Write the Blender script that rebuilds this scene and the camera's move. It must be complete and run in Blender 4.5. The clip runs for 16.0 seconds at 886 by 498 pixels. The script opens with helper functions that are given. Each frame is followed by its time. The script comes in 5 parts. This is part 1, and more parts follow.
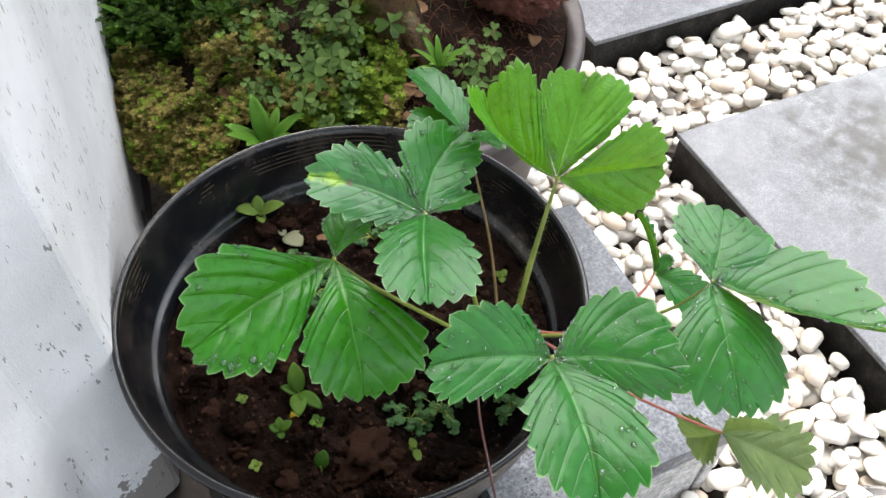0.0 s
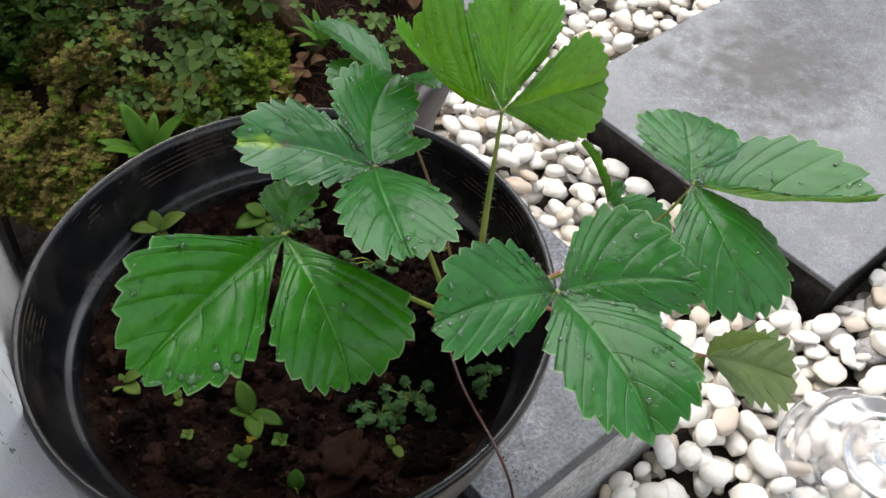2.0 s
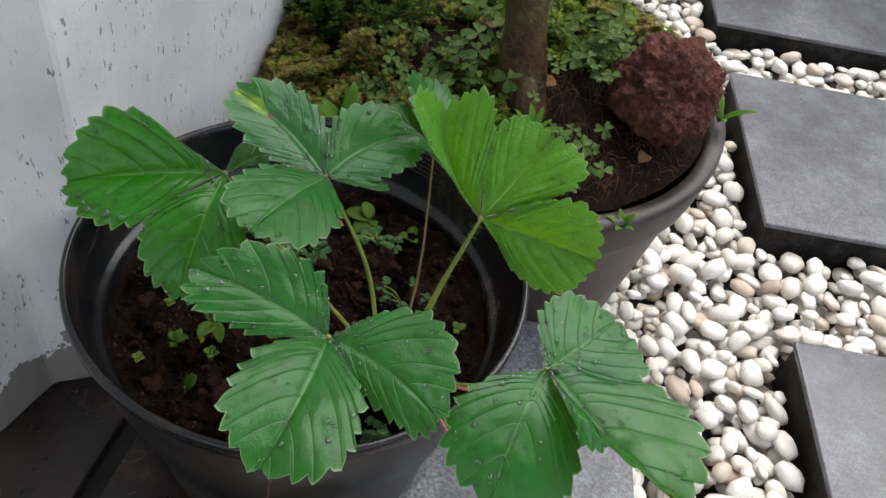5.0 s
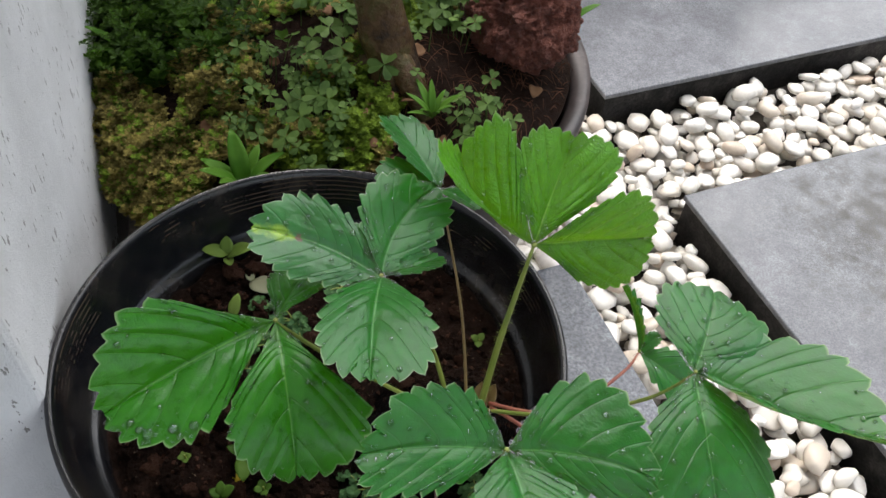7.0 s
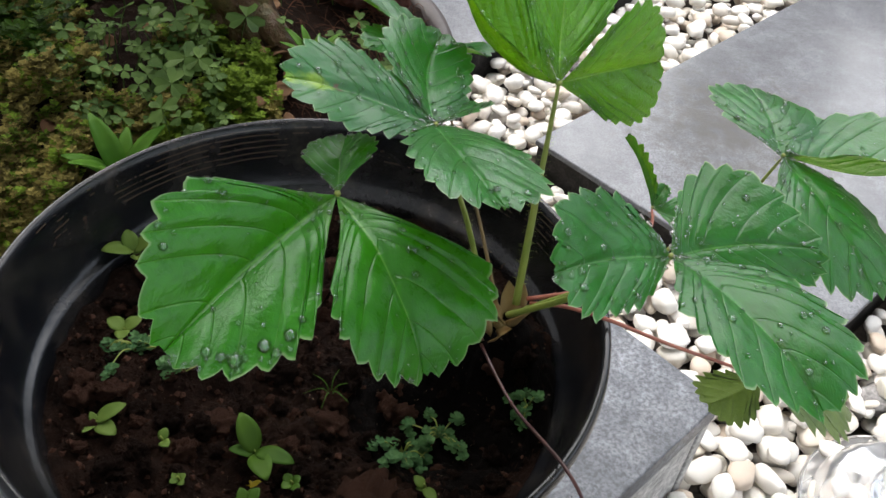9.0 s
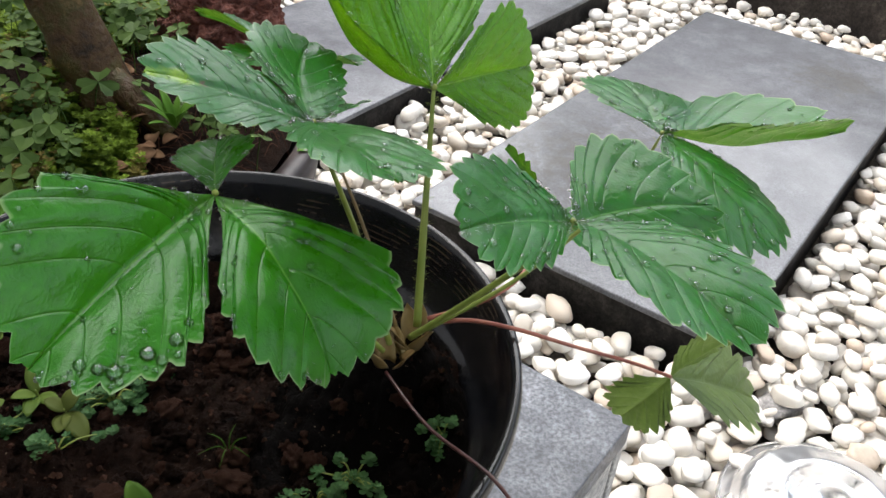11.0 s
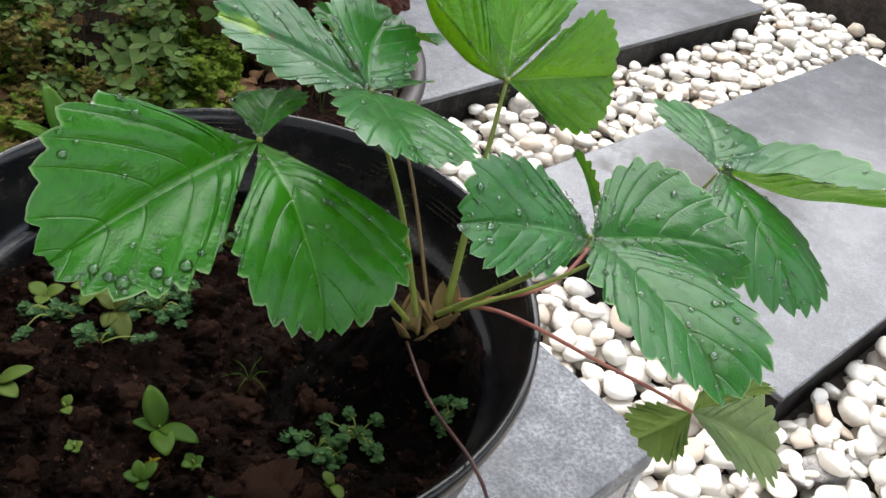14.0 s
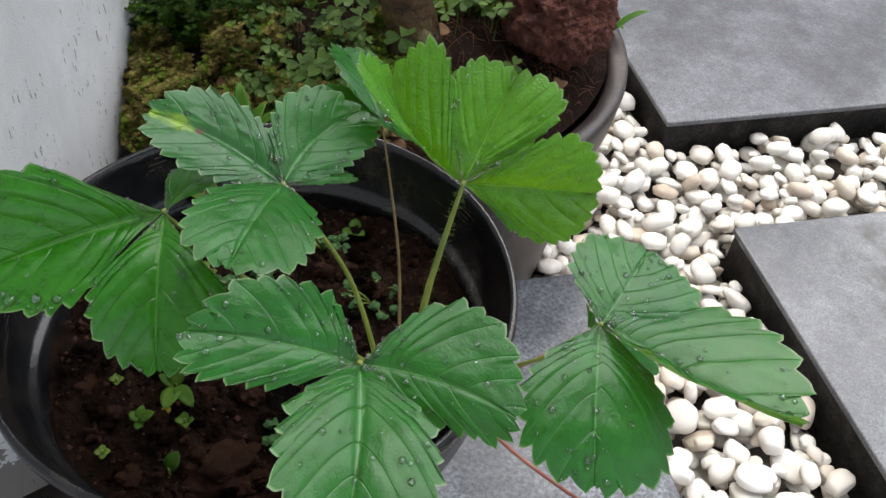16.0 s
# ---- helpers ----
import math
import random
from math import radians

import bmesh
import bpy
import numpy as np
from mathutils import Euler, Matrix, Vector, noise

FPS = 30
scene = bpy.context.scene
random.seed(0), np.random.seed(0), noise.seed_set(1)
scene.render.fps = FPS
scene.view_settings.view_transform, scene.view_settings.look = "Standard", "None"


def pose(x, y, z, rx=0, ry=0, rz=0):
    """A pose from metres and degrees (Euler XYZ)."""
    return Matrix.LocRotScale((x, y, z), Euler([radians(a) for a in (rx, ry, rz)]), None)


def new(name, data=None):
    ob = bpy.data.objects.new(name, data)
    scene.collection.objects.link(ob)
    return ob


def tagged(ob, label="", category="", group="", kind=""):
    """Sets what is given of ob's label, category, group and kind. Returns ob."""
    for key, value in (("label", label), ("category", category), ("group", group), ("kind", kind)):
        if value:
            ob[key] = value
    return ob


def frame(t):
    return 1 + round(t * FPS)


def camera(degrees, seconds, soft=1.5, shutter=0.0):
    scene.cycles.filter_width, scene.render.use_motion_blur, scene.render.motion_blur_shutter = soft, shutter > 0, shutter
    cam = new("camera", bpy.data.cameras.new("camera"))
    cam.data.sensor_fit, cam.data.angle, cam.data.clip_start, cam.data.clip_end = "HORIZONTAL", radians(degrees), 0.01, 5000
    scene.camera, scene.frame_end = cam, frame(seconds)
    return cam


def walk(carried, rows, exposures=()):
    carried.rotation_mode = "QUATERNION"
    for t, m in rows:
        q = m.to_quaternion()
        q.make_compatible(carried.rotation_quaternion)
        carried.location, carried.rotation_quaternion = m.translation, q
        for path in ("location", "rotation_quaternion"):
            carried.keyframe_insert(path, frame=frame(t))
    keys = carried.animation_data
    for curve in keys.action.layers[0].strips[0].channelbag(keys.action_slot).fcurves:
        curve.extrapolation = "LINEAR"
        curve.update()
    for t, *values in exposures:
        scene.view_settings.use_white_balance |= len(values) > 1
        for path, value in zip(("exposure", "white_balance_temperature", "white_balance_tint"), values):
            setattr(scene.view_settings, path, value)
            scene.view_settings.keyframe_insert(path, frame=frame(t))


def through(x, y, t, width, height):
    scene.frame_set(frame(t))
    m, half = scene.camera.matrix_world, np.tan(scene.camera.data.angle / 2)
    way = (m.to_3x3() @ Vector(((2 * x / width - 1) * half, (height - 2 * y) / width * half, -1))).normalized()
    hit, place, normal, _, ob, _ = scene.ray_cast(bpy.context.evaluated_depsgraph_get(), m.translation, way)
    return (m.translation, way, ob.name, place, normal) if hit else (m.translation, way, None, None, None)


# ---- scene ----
cam = camera(55.0, 16.0)
RIM = 0.33  # height of the pot's rim over the soil under the pebbles; the rim's centre is x = y = 0
ROWS = [
    (0.0, 0.0520, -0.3000, 0.4074, 39.00, -1.39, 1.72),
    (0.5, 0.0357, -0.2908, 0.3921, 39.88, 2.06, -3.08),
    (1.0, 0.0248, -0.2810, 0.3688, 40.28, 0.15, -10.64),
    (1.5, 0.0132, -0.2862, 0.3654, 40.39, -0.60, -13.00),
    (2.0, 0.0132, -0.2870, 0.3535, 40.31, -0.89, -12.43),
    (2.5, 0.0424, -0.2844, 0.3535, 39.61, -4.78, -0.47),
    (3.0, 0.0929, -0.2927, 0.3660, 38.99, -5.70, 9.88),
    (3.5, 0.1463, -0.3035, 0.3668, 39.59, -7.06, 18.35),
    (4.0, 0.1857, -0.3039, 0.3761, 41.74, -7.87, 26.27),
    (4.5, 0.2147, -0.3026, 0.3877, 44.15, -8.94, 30.39),
    (4.6, 0.2226, -0.3029, 0.3837, 44.60, -8.37, 31.54),
    (5.0, 0.2243, -0.2903, 0.3814, 44.66, -7.92, 32.65),
    (5.2, 0.2117, -0.2835, 0.3960, 42.47, -7.71, 32.94),
    (7.5, 0.0391, -0.2661, 0.3791, 41.58, -1.50, -2.94),
    (8.0, 0.0032, -0.2685, 0.3540, 45.98, -0.47, -7.47),
    (8.5, -0.0264, -0.2789, 0.3233, 46.96, -1.25, -10.55),
    (9.0, -0.0342, -0.2704, 0.2793, 47.25, -4.02, -16.51),
    (9.5, -0.0446, -0.2620, 0.2538, 49.37, -5.08, -20.61),
    (10.0, -0.0440, -0.2508, 0.2324, 51.02, -5.88, -24.06),
    (10.2, -0.0345, -0.2559, 0.2338, 51.97, -4.36, -26.52),
    (12.3, -0.0534, -0.3205, 0.2545, 58.50, -2.89, -27.36),
    (12.5, -0.0542, -0.3289, 0.2492, 59.47, -1.70, -27.72),
    (12.9, -0.0564, -0.3295, 0.2451, 59.61, -2.09, -27.45),
    (13.0, -0.0587, -0.3194, 0.2527, 58.58, -3.49, -27.72),
    (13.5, -0.0304, -0.3089, 0.2469, 56.85, -5.67, -23.23),
    (14.0, -0.0178, -0.2913, 0.2542, 51.29, -9.47, -13.92),
    (14.5, 0.0090, -0.2839, 0.2771, 49.64, -9.09, -9.60),
    (15.0, 0.0367, -0.2830, 0.3111, 47.63, -7.16, -3.23),
    (15.5, 0.0936, -0.2674, 0.3407, 45.75, -3.96, 7.10),
    (16.0, 0.1631, -0.2771, 0.3407, 44.72, -2.49, 15.21),
]
walk(cam, [(t, pose(x, y, z + RIM, rx, ry, rz)) for t, x, y, z, rx, ry, rz in ROWS],
     [(0.0, 2.28), (0.5, 2.42), (1.5, 1.85), (2.5, 1.62), (4.0, 1.54), (5.0, 1.46), (8.0, 1.74), (10.0, 1.75), (12.5, 1.85), (13.5, 1.86), (14.5, 1.98), (16.0, 1.64)])

# ---- light: bright overcast sky ----
world = bpy.data.worlds.new("overcast_sky")
scene.world = world
world.use_nodes = True
wn, wl = world.node_tree.nodes, world.node_tree.links
sky = wn.new("ShaderNodeTexSky")
sky.sky_type = "NISHITA"
sky.sun_disc = False
sky.sun_elevation, sky.sun_rotation = radians(52), radians(-26)
sky.air_density, sky.dust_density = 1.0, 3.0
grey = wn.new("ShaderNodeHueSaturation")
grey.inputs["Saturation"].default_value = 0.40
wl.new(sky.outputs[0], grey.inputs["Color"])
wl.new(grey.outputs[0], wn["Background"].inputs["Color"])
wn["Background"].inputs["Strength"].default_value = 0.14
sun_data = bpy.data.lights.new("sun", "SUN")
sun_data.energy, sun_data.angle, sun_data.color = 1.05, radians(72), (1.0, 0.98, 0.95)
sun = new("sun", sun_data)
sun.matrix_world = pose(0, 0, 3, -38, 0, -26)


# ---- materials ----
def material(name, rough=0.6, metal=0.0, spec=0.5):
    m = bpy.data.materials.new(name)
    m.use_nodes = True
    b = m.node_tree.nodes["Principled BSDF"]
    b.inputs["Roughness"].default_value, b.inputs["Metallic"].default_value = rough, metal
    b.inputs["Specular IOR Level"].default_value = spec
    return m, m.node_tree.nodes, m.node_tree.links, b


def coords(n, l, kind="Object"):
    return n.new("ShaderNodeTexCoord").outputs[kind]


def noise_tex(n, l, vec, scale, detail=4.0, rough=0.6, kind="FBM"):
    t = n.new("ShaderNodeTexNoise")
    t.inputs["Scale"].default_value, t.inputs["Detail"].default_value, t.inputs["Roughness"].default_value = scale, detail, rough
    l.new(vec, t.inputs["Vector"])
    return t.outputs["Fac"]


def ramp(n, l, fac, stops):
    r = n.new("ShaderNodeValToRGB")
    e = r.color_ramp.elements
    while len(e) < len(stops):
        e.new(0.5)
    for k, (p, c) in enumerate(stops):
        e[k].position, e[k].color = p, (*c, 1)
    l.new(fac, r.inputs["Fac"])
    return r.outputs["Color"]


def mix(n, l, fac, a, b, mode="MIX"):
    x = n.new("ShaderNodeMix")
    x.data_type, x.blend_type = "RGBA", mode
    for sock, v in ((x.inputs[0], fac), (x.inputs[6], a), (x.inputs[7], b)):
        if isinstance(v, (int, float)):
            sock.default_value = v
        elif isinstance(v, tuple):
            sock.default_value = (*v, 1)
        else:
            l.new(v, sock)
    return x.outputs[2]


def calc(n, l, op, a, b=0.0, c=None):
    x = n.new("ShaderNodeMath")
    x.operation = op
    for k, v in enumerate((a, b) if c is None else (a, b, c)):
        if isinstance(v, (int, float)):
            x.inputs[k].default_value = v
        else:
            l.new(v, x.inputs[k])
    return x.outputs[0]


def bump(n, l, b, height, strength=0.3, distance=0.002):
    x = n.new("ShaderNodeBump")
    x.inputs["Strength"].default_value, x.inputs["Distance"].default_value = strength, distance
    l.new(height, x.inputs["Height"])
    l.new(x.outputs[0], b.inputs["Normal"])


def set_rough(n, l, b, fac, lo, hi):
    x = n.new("ShaderNodeMapRange")
    x.inputs["To Min"].default_value, x.inputs["To Max"].default_value = lo, hi
    l.new(fac, x.inputs["Value"])
    l.new(x.outputs[0], b.inputs["Roughness"])


def leaf_material(name, dark, light, vein, rough, glow, spotted=False, through=0.28, sheen=0.5, net=0.5, bars=0.0):
    """A wet leaf: pale midrib, fine side veins along the leaf's own coordinates, puckered netting, light passing through the blade."""
    m, n, l, b = material(name, rough, spec=sheen)
    uv = n.new("ShaderNodeUVMap").outputs[0]
    sep = n.new("ShaderNodeSeparateXYZ")
    l.new(uv, sep.inputs[0])
    across = calc(n, l, "ABSOLUTE", calc(n, l, "MULTIPLY_ADD", sep.outputs[0], 2.0, -1.0))
    obj = coords(n, l)
    big, mid, fine = noise_tex(n, l, obj, 38, 4), noise_tex(n, l, obj, 190, 4), noise_tex(n, l, obj, 1300, 3, 0.6)
    col = ramp(n, l, big, [(0.3, dark), (0.7, light)])
    col = mix(n, l, 0.35, col, ramp(n, l, mid, [(0.3, tuple(0.7 * c for c in dark)), (0.7, tuple(1.2 * c for c in light))]))

    def cells(scale):  # 0 on the netted veinlets, 1 on the puckers between them
        v = n.new("ShaderNodeTexVoronoi")
        v.feature = "DISTANCE_TO_EDGE"
        v.inputs["Scale"].default_value = scale
        warp = n.new("ShaderNodeTexNoise")
        warp.inputs["Scale"].default_value = scale * 0.9
        l.new(obj, warp.inputs["Vector"])
        shift = n.new("ShaderNodeVectorMath")
        shift.operation = "MULTIPLY_ADD"
        shift.inputs[1].default_value = (0.7 / scale,) * 3
        l.new(warp.outputs["Color"], shift.inputs[0])
        l.new(obj, shift.inputs[2])
        l.new(shift.outputs[0], v.inputs["Vector"])
        return calc(n, l, "SMOOTH_MIN", calc(n, l, "MULTIPLY", v.outputs["Distance"], 4.0), 1.0, 0.4)

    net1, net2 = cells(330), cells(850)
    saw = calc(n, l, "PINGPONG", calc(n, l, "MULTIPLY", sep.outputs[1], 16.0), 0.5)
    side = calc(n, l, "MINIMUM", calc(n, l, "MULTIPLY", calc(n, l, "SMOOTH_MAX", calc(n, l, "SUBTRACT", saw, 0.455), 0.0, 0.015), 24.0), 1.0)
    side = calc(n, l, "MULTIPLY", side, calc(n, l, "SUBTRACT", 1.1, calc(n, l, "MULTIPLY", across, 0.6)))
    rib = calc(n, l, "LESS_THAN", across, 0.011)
    # the creases' shade, in netting and vein grooves, is put into the colour
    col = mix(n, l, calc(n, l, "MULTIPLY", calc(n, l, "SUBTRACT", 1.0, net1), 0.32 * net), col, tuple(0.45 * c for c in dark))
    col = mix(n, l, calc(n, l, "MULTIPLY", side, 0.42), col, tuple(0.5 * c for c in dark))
    core = calc(n, l, "GREATER_THAN", saw, 0.488)
    col = mix(n, l, calc(n, l, "MULTIPLY", core, 0.22), col, vein)
    col = mix(n, l, calc(n, l, "MULTIPLY", rib, 0.55), col, vein)
    edge = n.new("ShaderNodeMapRange")
    edge.inputs["From Min"].default_value, edge.inputs["From Max"].default_value = 0.976, 0.996
    l.new(across, edge.inputs["Value"])
    col = mix(n, l, calc(n, l, "MULTIPLY", edge.outputs[0], 0.38), col, (0.46, 0.55, 0.30))
    if spotted:  # yellow streak from the tip and one brown speck
        dist = []
        for p in ((-0.008, -0.047, 0.472), (0.010, -0.042, 0.463)):
            d = n.new("ShaderNodeVectorMath")
            d.operation = "DISTANCE"
            d.inputs[1].default_value = p
            l.new(obj, d.inputs[0])
            dist.append(d.outputs["Value"])
        far = calc(n, l, "ADD", calc(n, l, "ADD", dist[0], dist[1]), calc(n, l, "MULTIPLY", calc(n, l, "SUBTRACT", mid, 0.5), 0.004))
        fall = n.new("ShaderNodeMapRange")
        fall.inputs["From Min"].default_value, fall.inputs["From Max"].default_value = 0.0203, 0.0219
        fall.inputs["To Min"].default_value, fall.inputs["To Max"].default_value = 0.9, 0.0
        l.new(far, fall.inputs["Value"])
        col = mix(n, l, fall.outputs[0], col, (0.26, 0.42, 0.02))
        ragged = calc(n, l, "ADD", dist[1], calc(n, l, "MULTIPLY", calc(n, l, "SUBTRACT", fine, 0.5), 0.0016))
        col = mix(n, l, calc(n, l, "LESS_THAN", ragged, 0.0019), col, (0.10, 0.03, 0.025))
    l.new(col, b.inputs["Base Color"])
    h = calc(n, l, "ADD", calc(n, l, "MULTIPLY", fine, 0.10), calc(n, l, "MULTIPLY", side, -0.7))
    h = calc(n, l, "ADD", h, calc(n, l, "ADD", calc(n, l, "MULTIPLY", net1, 0.55 * net), calc(n, l, "MULTIPLY", net2, 0.22 * net)))
    if bars:  # folds that cross from vein to vein
        lane = calc(n, l, "FLOOR", calc(n, l, "MULTIPLY", sep.outputs[1], 16.0))
        run = calc(n, l, "ADD", calc(n, l, "MULTIPLY", across, 15.0), calc(n, l, "ADD", calc(n, l, "MULTIPLY", lane, 0.37), calc(n, l, "MULTIPLY", mid, 5.0)))
        rung = calc(n, l, "MULTIPLY", calc(n, l, "PINGPONG", run, 0.5), 2.0 * bars)
        h = calc(n, l, "ADD", h, calc(n, l, "MULTIPLY", rung, calc(n, l, "SUBTRACT", 1.0, side)))
    bump(n, l, b, h, 0.5, 0.0007)
    set_rough(n, l, b, mid, rough - 0.06, rough + 0.12)
    b.inputs["Coat Weight"].default_value, b.inputs["Coat Roughness"].default_value = 0.20, 0.14
    l.new(b.inputs["Normal"].links[0].from_socket, b.inputs["Coat Normal"])
    t = n.new("ShaderNodeBsdfTranslucent")
    l.new(mix(n, l, 0.5, col, glow), t.inputs["Color"])
    s = n.new("ShaderNodeMixShader")
    s.inputs[0].default_value = through
    l.new(b.outputs[0], s.inputs[1])
    l.new(t.outputs[0], s.inputs[2])
    l.new(s.outputs[0], n["Material Output"].inputs["Surface"])
    return m


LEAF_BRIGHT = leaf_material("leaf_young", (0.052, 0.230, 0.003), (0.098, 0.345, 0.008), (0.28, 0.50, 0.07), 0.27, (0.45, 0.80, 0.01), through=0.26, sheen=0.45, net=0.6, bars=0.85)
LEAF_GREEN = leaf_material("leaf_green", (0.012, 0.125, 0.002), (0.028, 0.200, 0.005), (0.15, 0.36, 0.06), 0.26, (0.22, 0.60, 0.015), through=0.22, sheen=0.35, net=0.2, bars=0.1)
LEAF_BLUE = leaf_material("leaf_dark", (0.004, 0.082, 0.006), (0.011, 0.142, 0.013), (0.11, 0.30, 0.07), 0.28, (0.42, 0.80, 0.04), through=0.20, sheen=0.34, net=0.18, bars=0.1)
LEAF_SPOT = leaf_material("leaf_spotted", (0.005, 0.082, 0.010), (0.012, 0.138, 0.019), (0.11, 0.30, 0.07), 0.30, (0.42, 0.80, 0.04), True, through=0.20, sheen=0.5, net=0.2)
LEAF_SMALL = leaf_material("leaf_runner", (0.090, 0.150, 0.035), (0.150, 0.215, 0.060), (0.24, 0.31, 0.13), 0.40, (0.30, 0.46, 0.06))


def plain_leaf(name, dark, light, rough=0.45, through=0.25, per_island=True):
    m, n, l, b = material(name, rough, spec=0.1)
    g = n.new("ShaderNodeNewGeometry")
    rnd = g.outputs["Random Per Island"] if per_island else n.new("ShaderNodeObjectInfo").outputs["Random"]
    col = ramp(n, l, rnd, [(0.0, dark), (1.0, light)])
    big = noise_tex(n, l, coords(n, l), 38, 3)
    col = mix(n, l, 0.55, col, ramp(n, l, big, [(0.32, dark), (0.68, light)]))
    l.new(col, b.inputs["Base Color"])
    t = n.new("ShaderNodeBsdfTranslucent")
    l.new(col, t.inputs["Color"])
    s = n.new("ShaderNodeMixShader")
    s.inputs[0].default_value = through
    l.new(b.outputs[0], s.inputs[1])
    l.new(t.outputs[0], s.inputs[2])
    l.new(s.outputs[0], n["Material Output"].inputs["Surface"])
    return m


WILD = plain_leaf("wild_leaf", (0.004, 0.012, 0.001), (0.042, 0.095, 0.005), 0.55)
SEEDLING = plain_leaf("seedling_leaf", (0.022, 0.070, 0.007), (0.085, 0.16, 0.022), 0.4, 0.3, False)
PALE = plain_leaf("pale_weed_leaf", (0.075, 0.135, 0.022), (0.17, 0.24, 0.05), 0.4, 0.3, False)
OLIVE = plain_leaf("olive_weed_leaf", (0.07, 0.095, 0.02), (0.14, 0.16, 0.035), 0.45, 0.3, False)
FADED = plain_leaf("faded_leaf", (0.16, 0.17, 0.10), (0.24, 0.24, 0.15), 0.5, 0.2, False)
YELLOW = plain_leaf("yellow_leaf", (0.40, 0.30, 0.02), (0.55, 0.42, 0.04), 0.5, 0.3, False)
ROSETTE = plain_leaf("rosette_leaf", (0.045, 0.14, 0.012), (0.13, 0.26, 0.035), 0.35, 0.3, False)
HERB = plain_leaf("herb_leaf", (0.035, 0.095, 0.035), (0.11, 0.21, 0.075), 0.4)
MOSS = plain_leaf("moss", (0.020, 0.015, 0.005), (0.36, 0.30, 0.085), 0.8)
MOSS_GREEN = plain_leaf("moss_green", (0.014, 0.032, 0.003), (0.23, 0.34, 0.035), 0.7)
CLOVER = plain_leaf("clover_leaf", (0.020, 0.050, 0.010), (0.125, 0.20, 0.048), 0.5)
GRASS = plain_leaf("grass_leaf", (0.025, 0.08, 0.010), (0.11, 0.22, 0.03), 0.45)
LITTER = plain_leaf("dry_litter", (0.06, 0.026, 0.012), (0.26, 0.15, 0.08), 0.7, 0.1)
FIBRE = plain_leaf("root_fibre", (0.03, 0.013, 0.008), (0.16, 0.075, 0.042), 0.7, 0.1)


def stalk_material(name, a, b_, rough=0.45):
    m, n, l, b = material(name, rough)
    l.new(ramp(n, l, noise_tex(n, l, coords(n, l), 60, 3), [(0.3, a), (0.7, b_)]), b.inputs["Base Color"])
    b.inputs["Subsurface Weight"].default_value = 0.1
    b.inputs["Subsurface Radius"].default_value = (0.002, 0.002, 0.001)
    return m


STALK = stalk_material("green_stalk", (0.16, 0.22, 0.035), (0.26, 0.30, 0.06))
STALK_TAN = stalk_material("tan_stalk", (0.14, 0.09, 0.03), (0.24, 0.16, 0.06))
STALK_RED = stalk_material("red_stalk", (0.20, 0.045, 0.03), (0.36, 0.13, 0.08))
STALK_DARK = stalk_material("dark_red_runner", (0.035, 0.010, 0.009), (0.085, 0.026, 0.021), 0.35)
STIPULE = stalk_material("brown_stipule", (0.16, 0.085, 0.03), (0.26, 0.19, 0.07), 0.5)


def make_soil(name, dark, light, wet):
    m, n, l, b = material(name, 0.7, spec=0.05)
    o = coords(n, l)
    a, c, d = noise_tex(n, l, o, 24, 5, 0.65), noise_tex(n, l, o, 160, 6, 0.7), noise_tex(n, l, o, 900, 4, 0.7)
    col = ramp(n, l, a, [(0.3, dark), (0.72, light)])
    col = mix(n, l, 0.5, col, ramp(n, l, c, [(0.35, tuple(0.45 * v for v in dark)), (0.75, tuple(1.25 * v for v in light))]))
    speck = calc(n, l, "GREATER_THAN", noise_tex(n, l, o, 420, 2), 0.73)
    col = mix(n, l, calc(n, l, "MULTIPLY", speck, 0.6), col, (0.26, 0.19, 0.13))
    l.new(col, b.inputs["Base Color"])
    bump(n, l, b, calc(n, l, "ADD", c, calc(n, l, "MULTIPLY", d, 0.5)), 0.9, 0.004)
    set_rough(n, l, b, a, wet, 0.85)
    return m


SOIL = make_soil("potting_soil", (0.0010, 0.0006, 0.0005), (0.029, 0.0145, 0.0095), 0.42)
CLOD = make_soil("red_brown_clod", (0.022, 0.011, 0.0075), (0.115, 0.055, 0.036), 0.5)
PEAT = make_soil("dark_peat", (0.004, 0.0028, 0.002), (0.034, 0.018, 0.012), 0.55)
# near-black soil copy for the painted shade round the crown
CROWN_SHADE = make_soil("crown_shade_soil", (0.0008, 0.0006, 0.0005), (0.006, 0.004, 0.0032), 0.5)
GRIT = make_soil("grit_under_pebbles", (0.035, 0.03, 0.026), (0.14, 0.12, 0.10), 0.6)

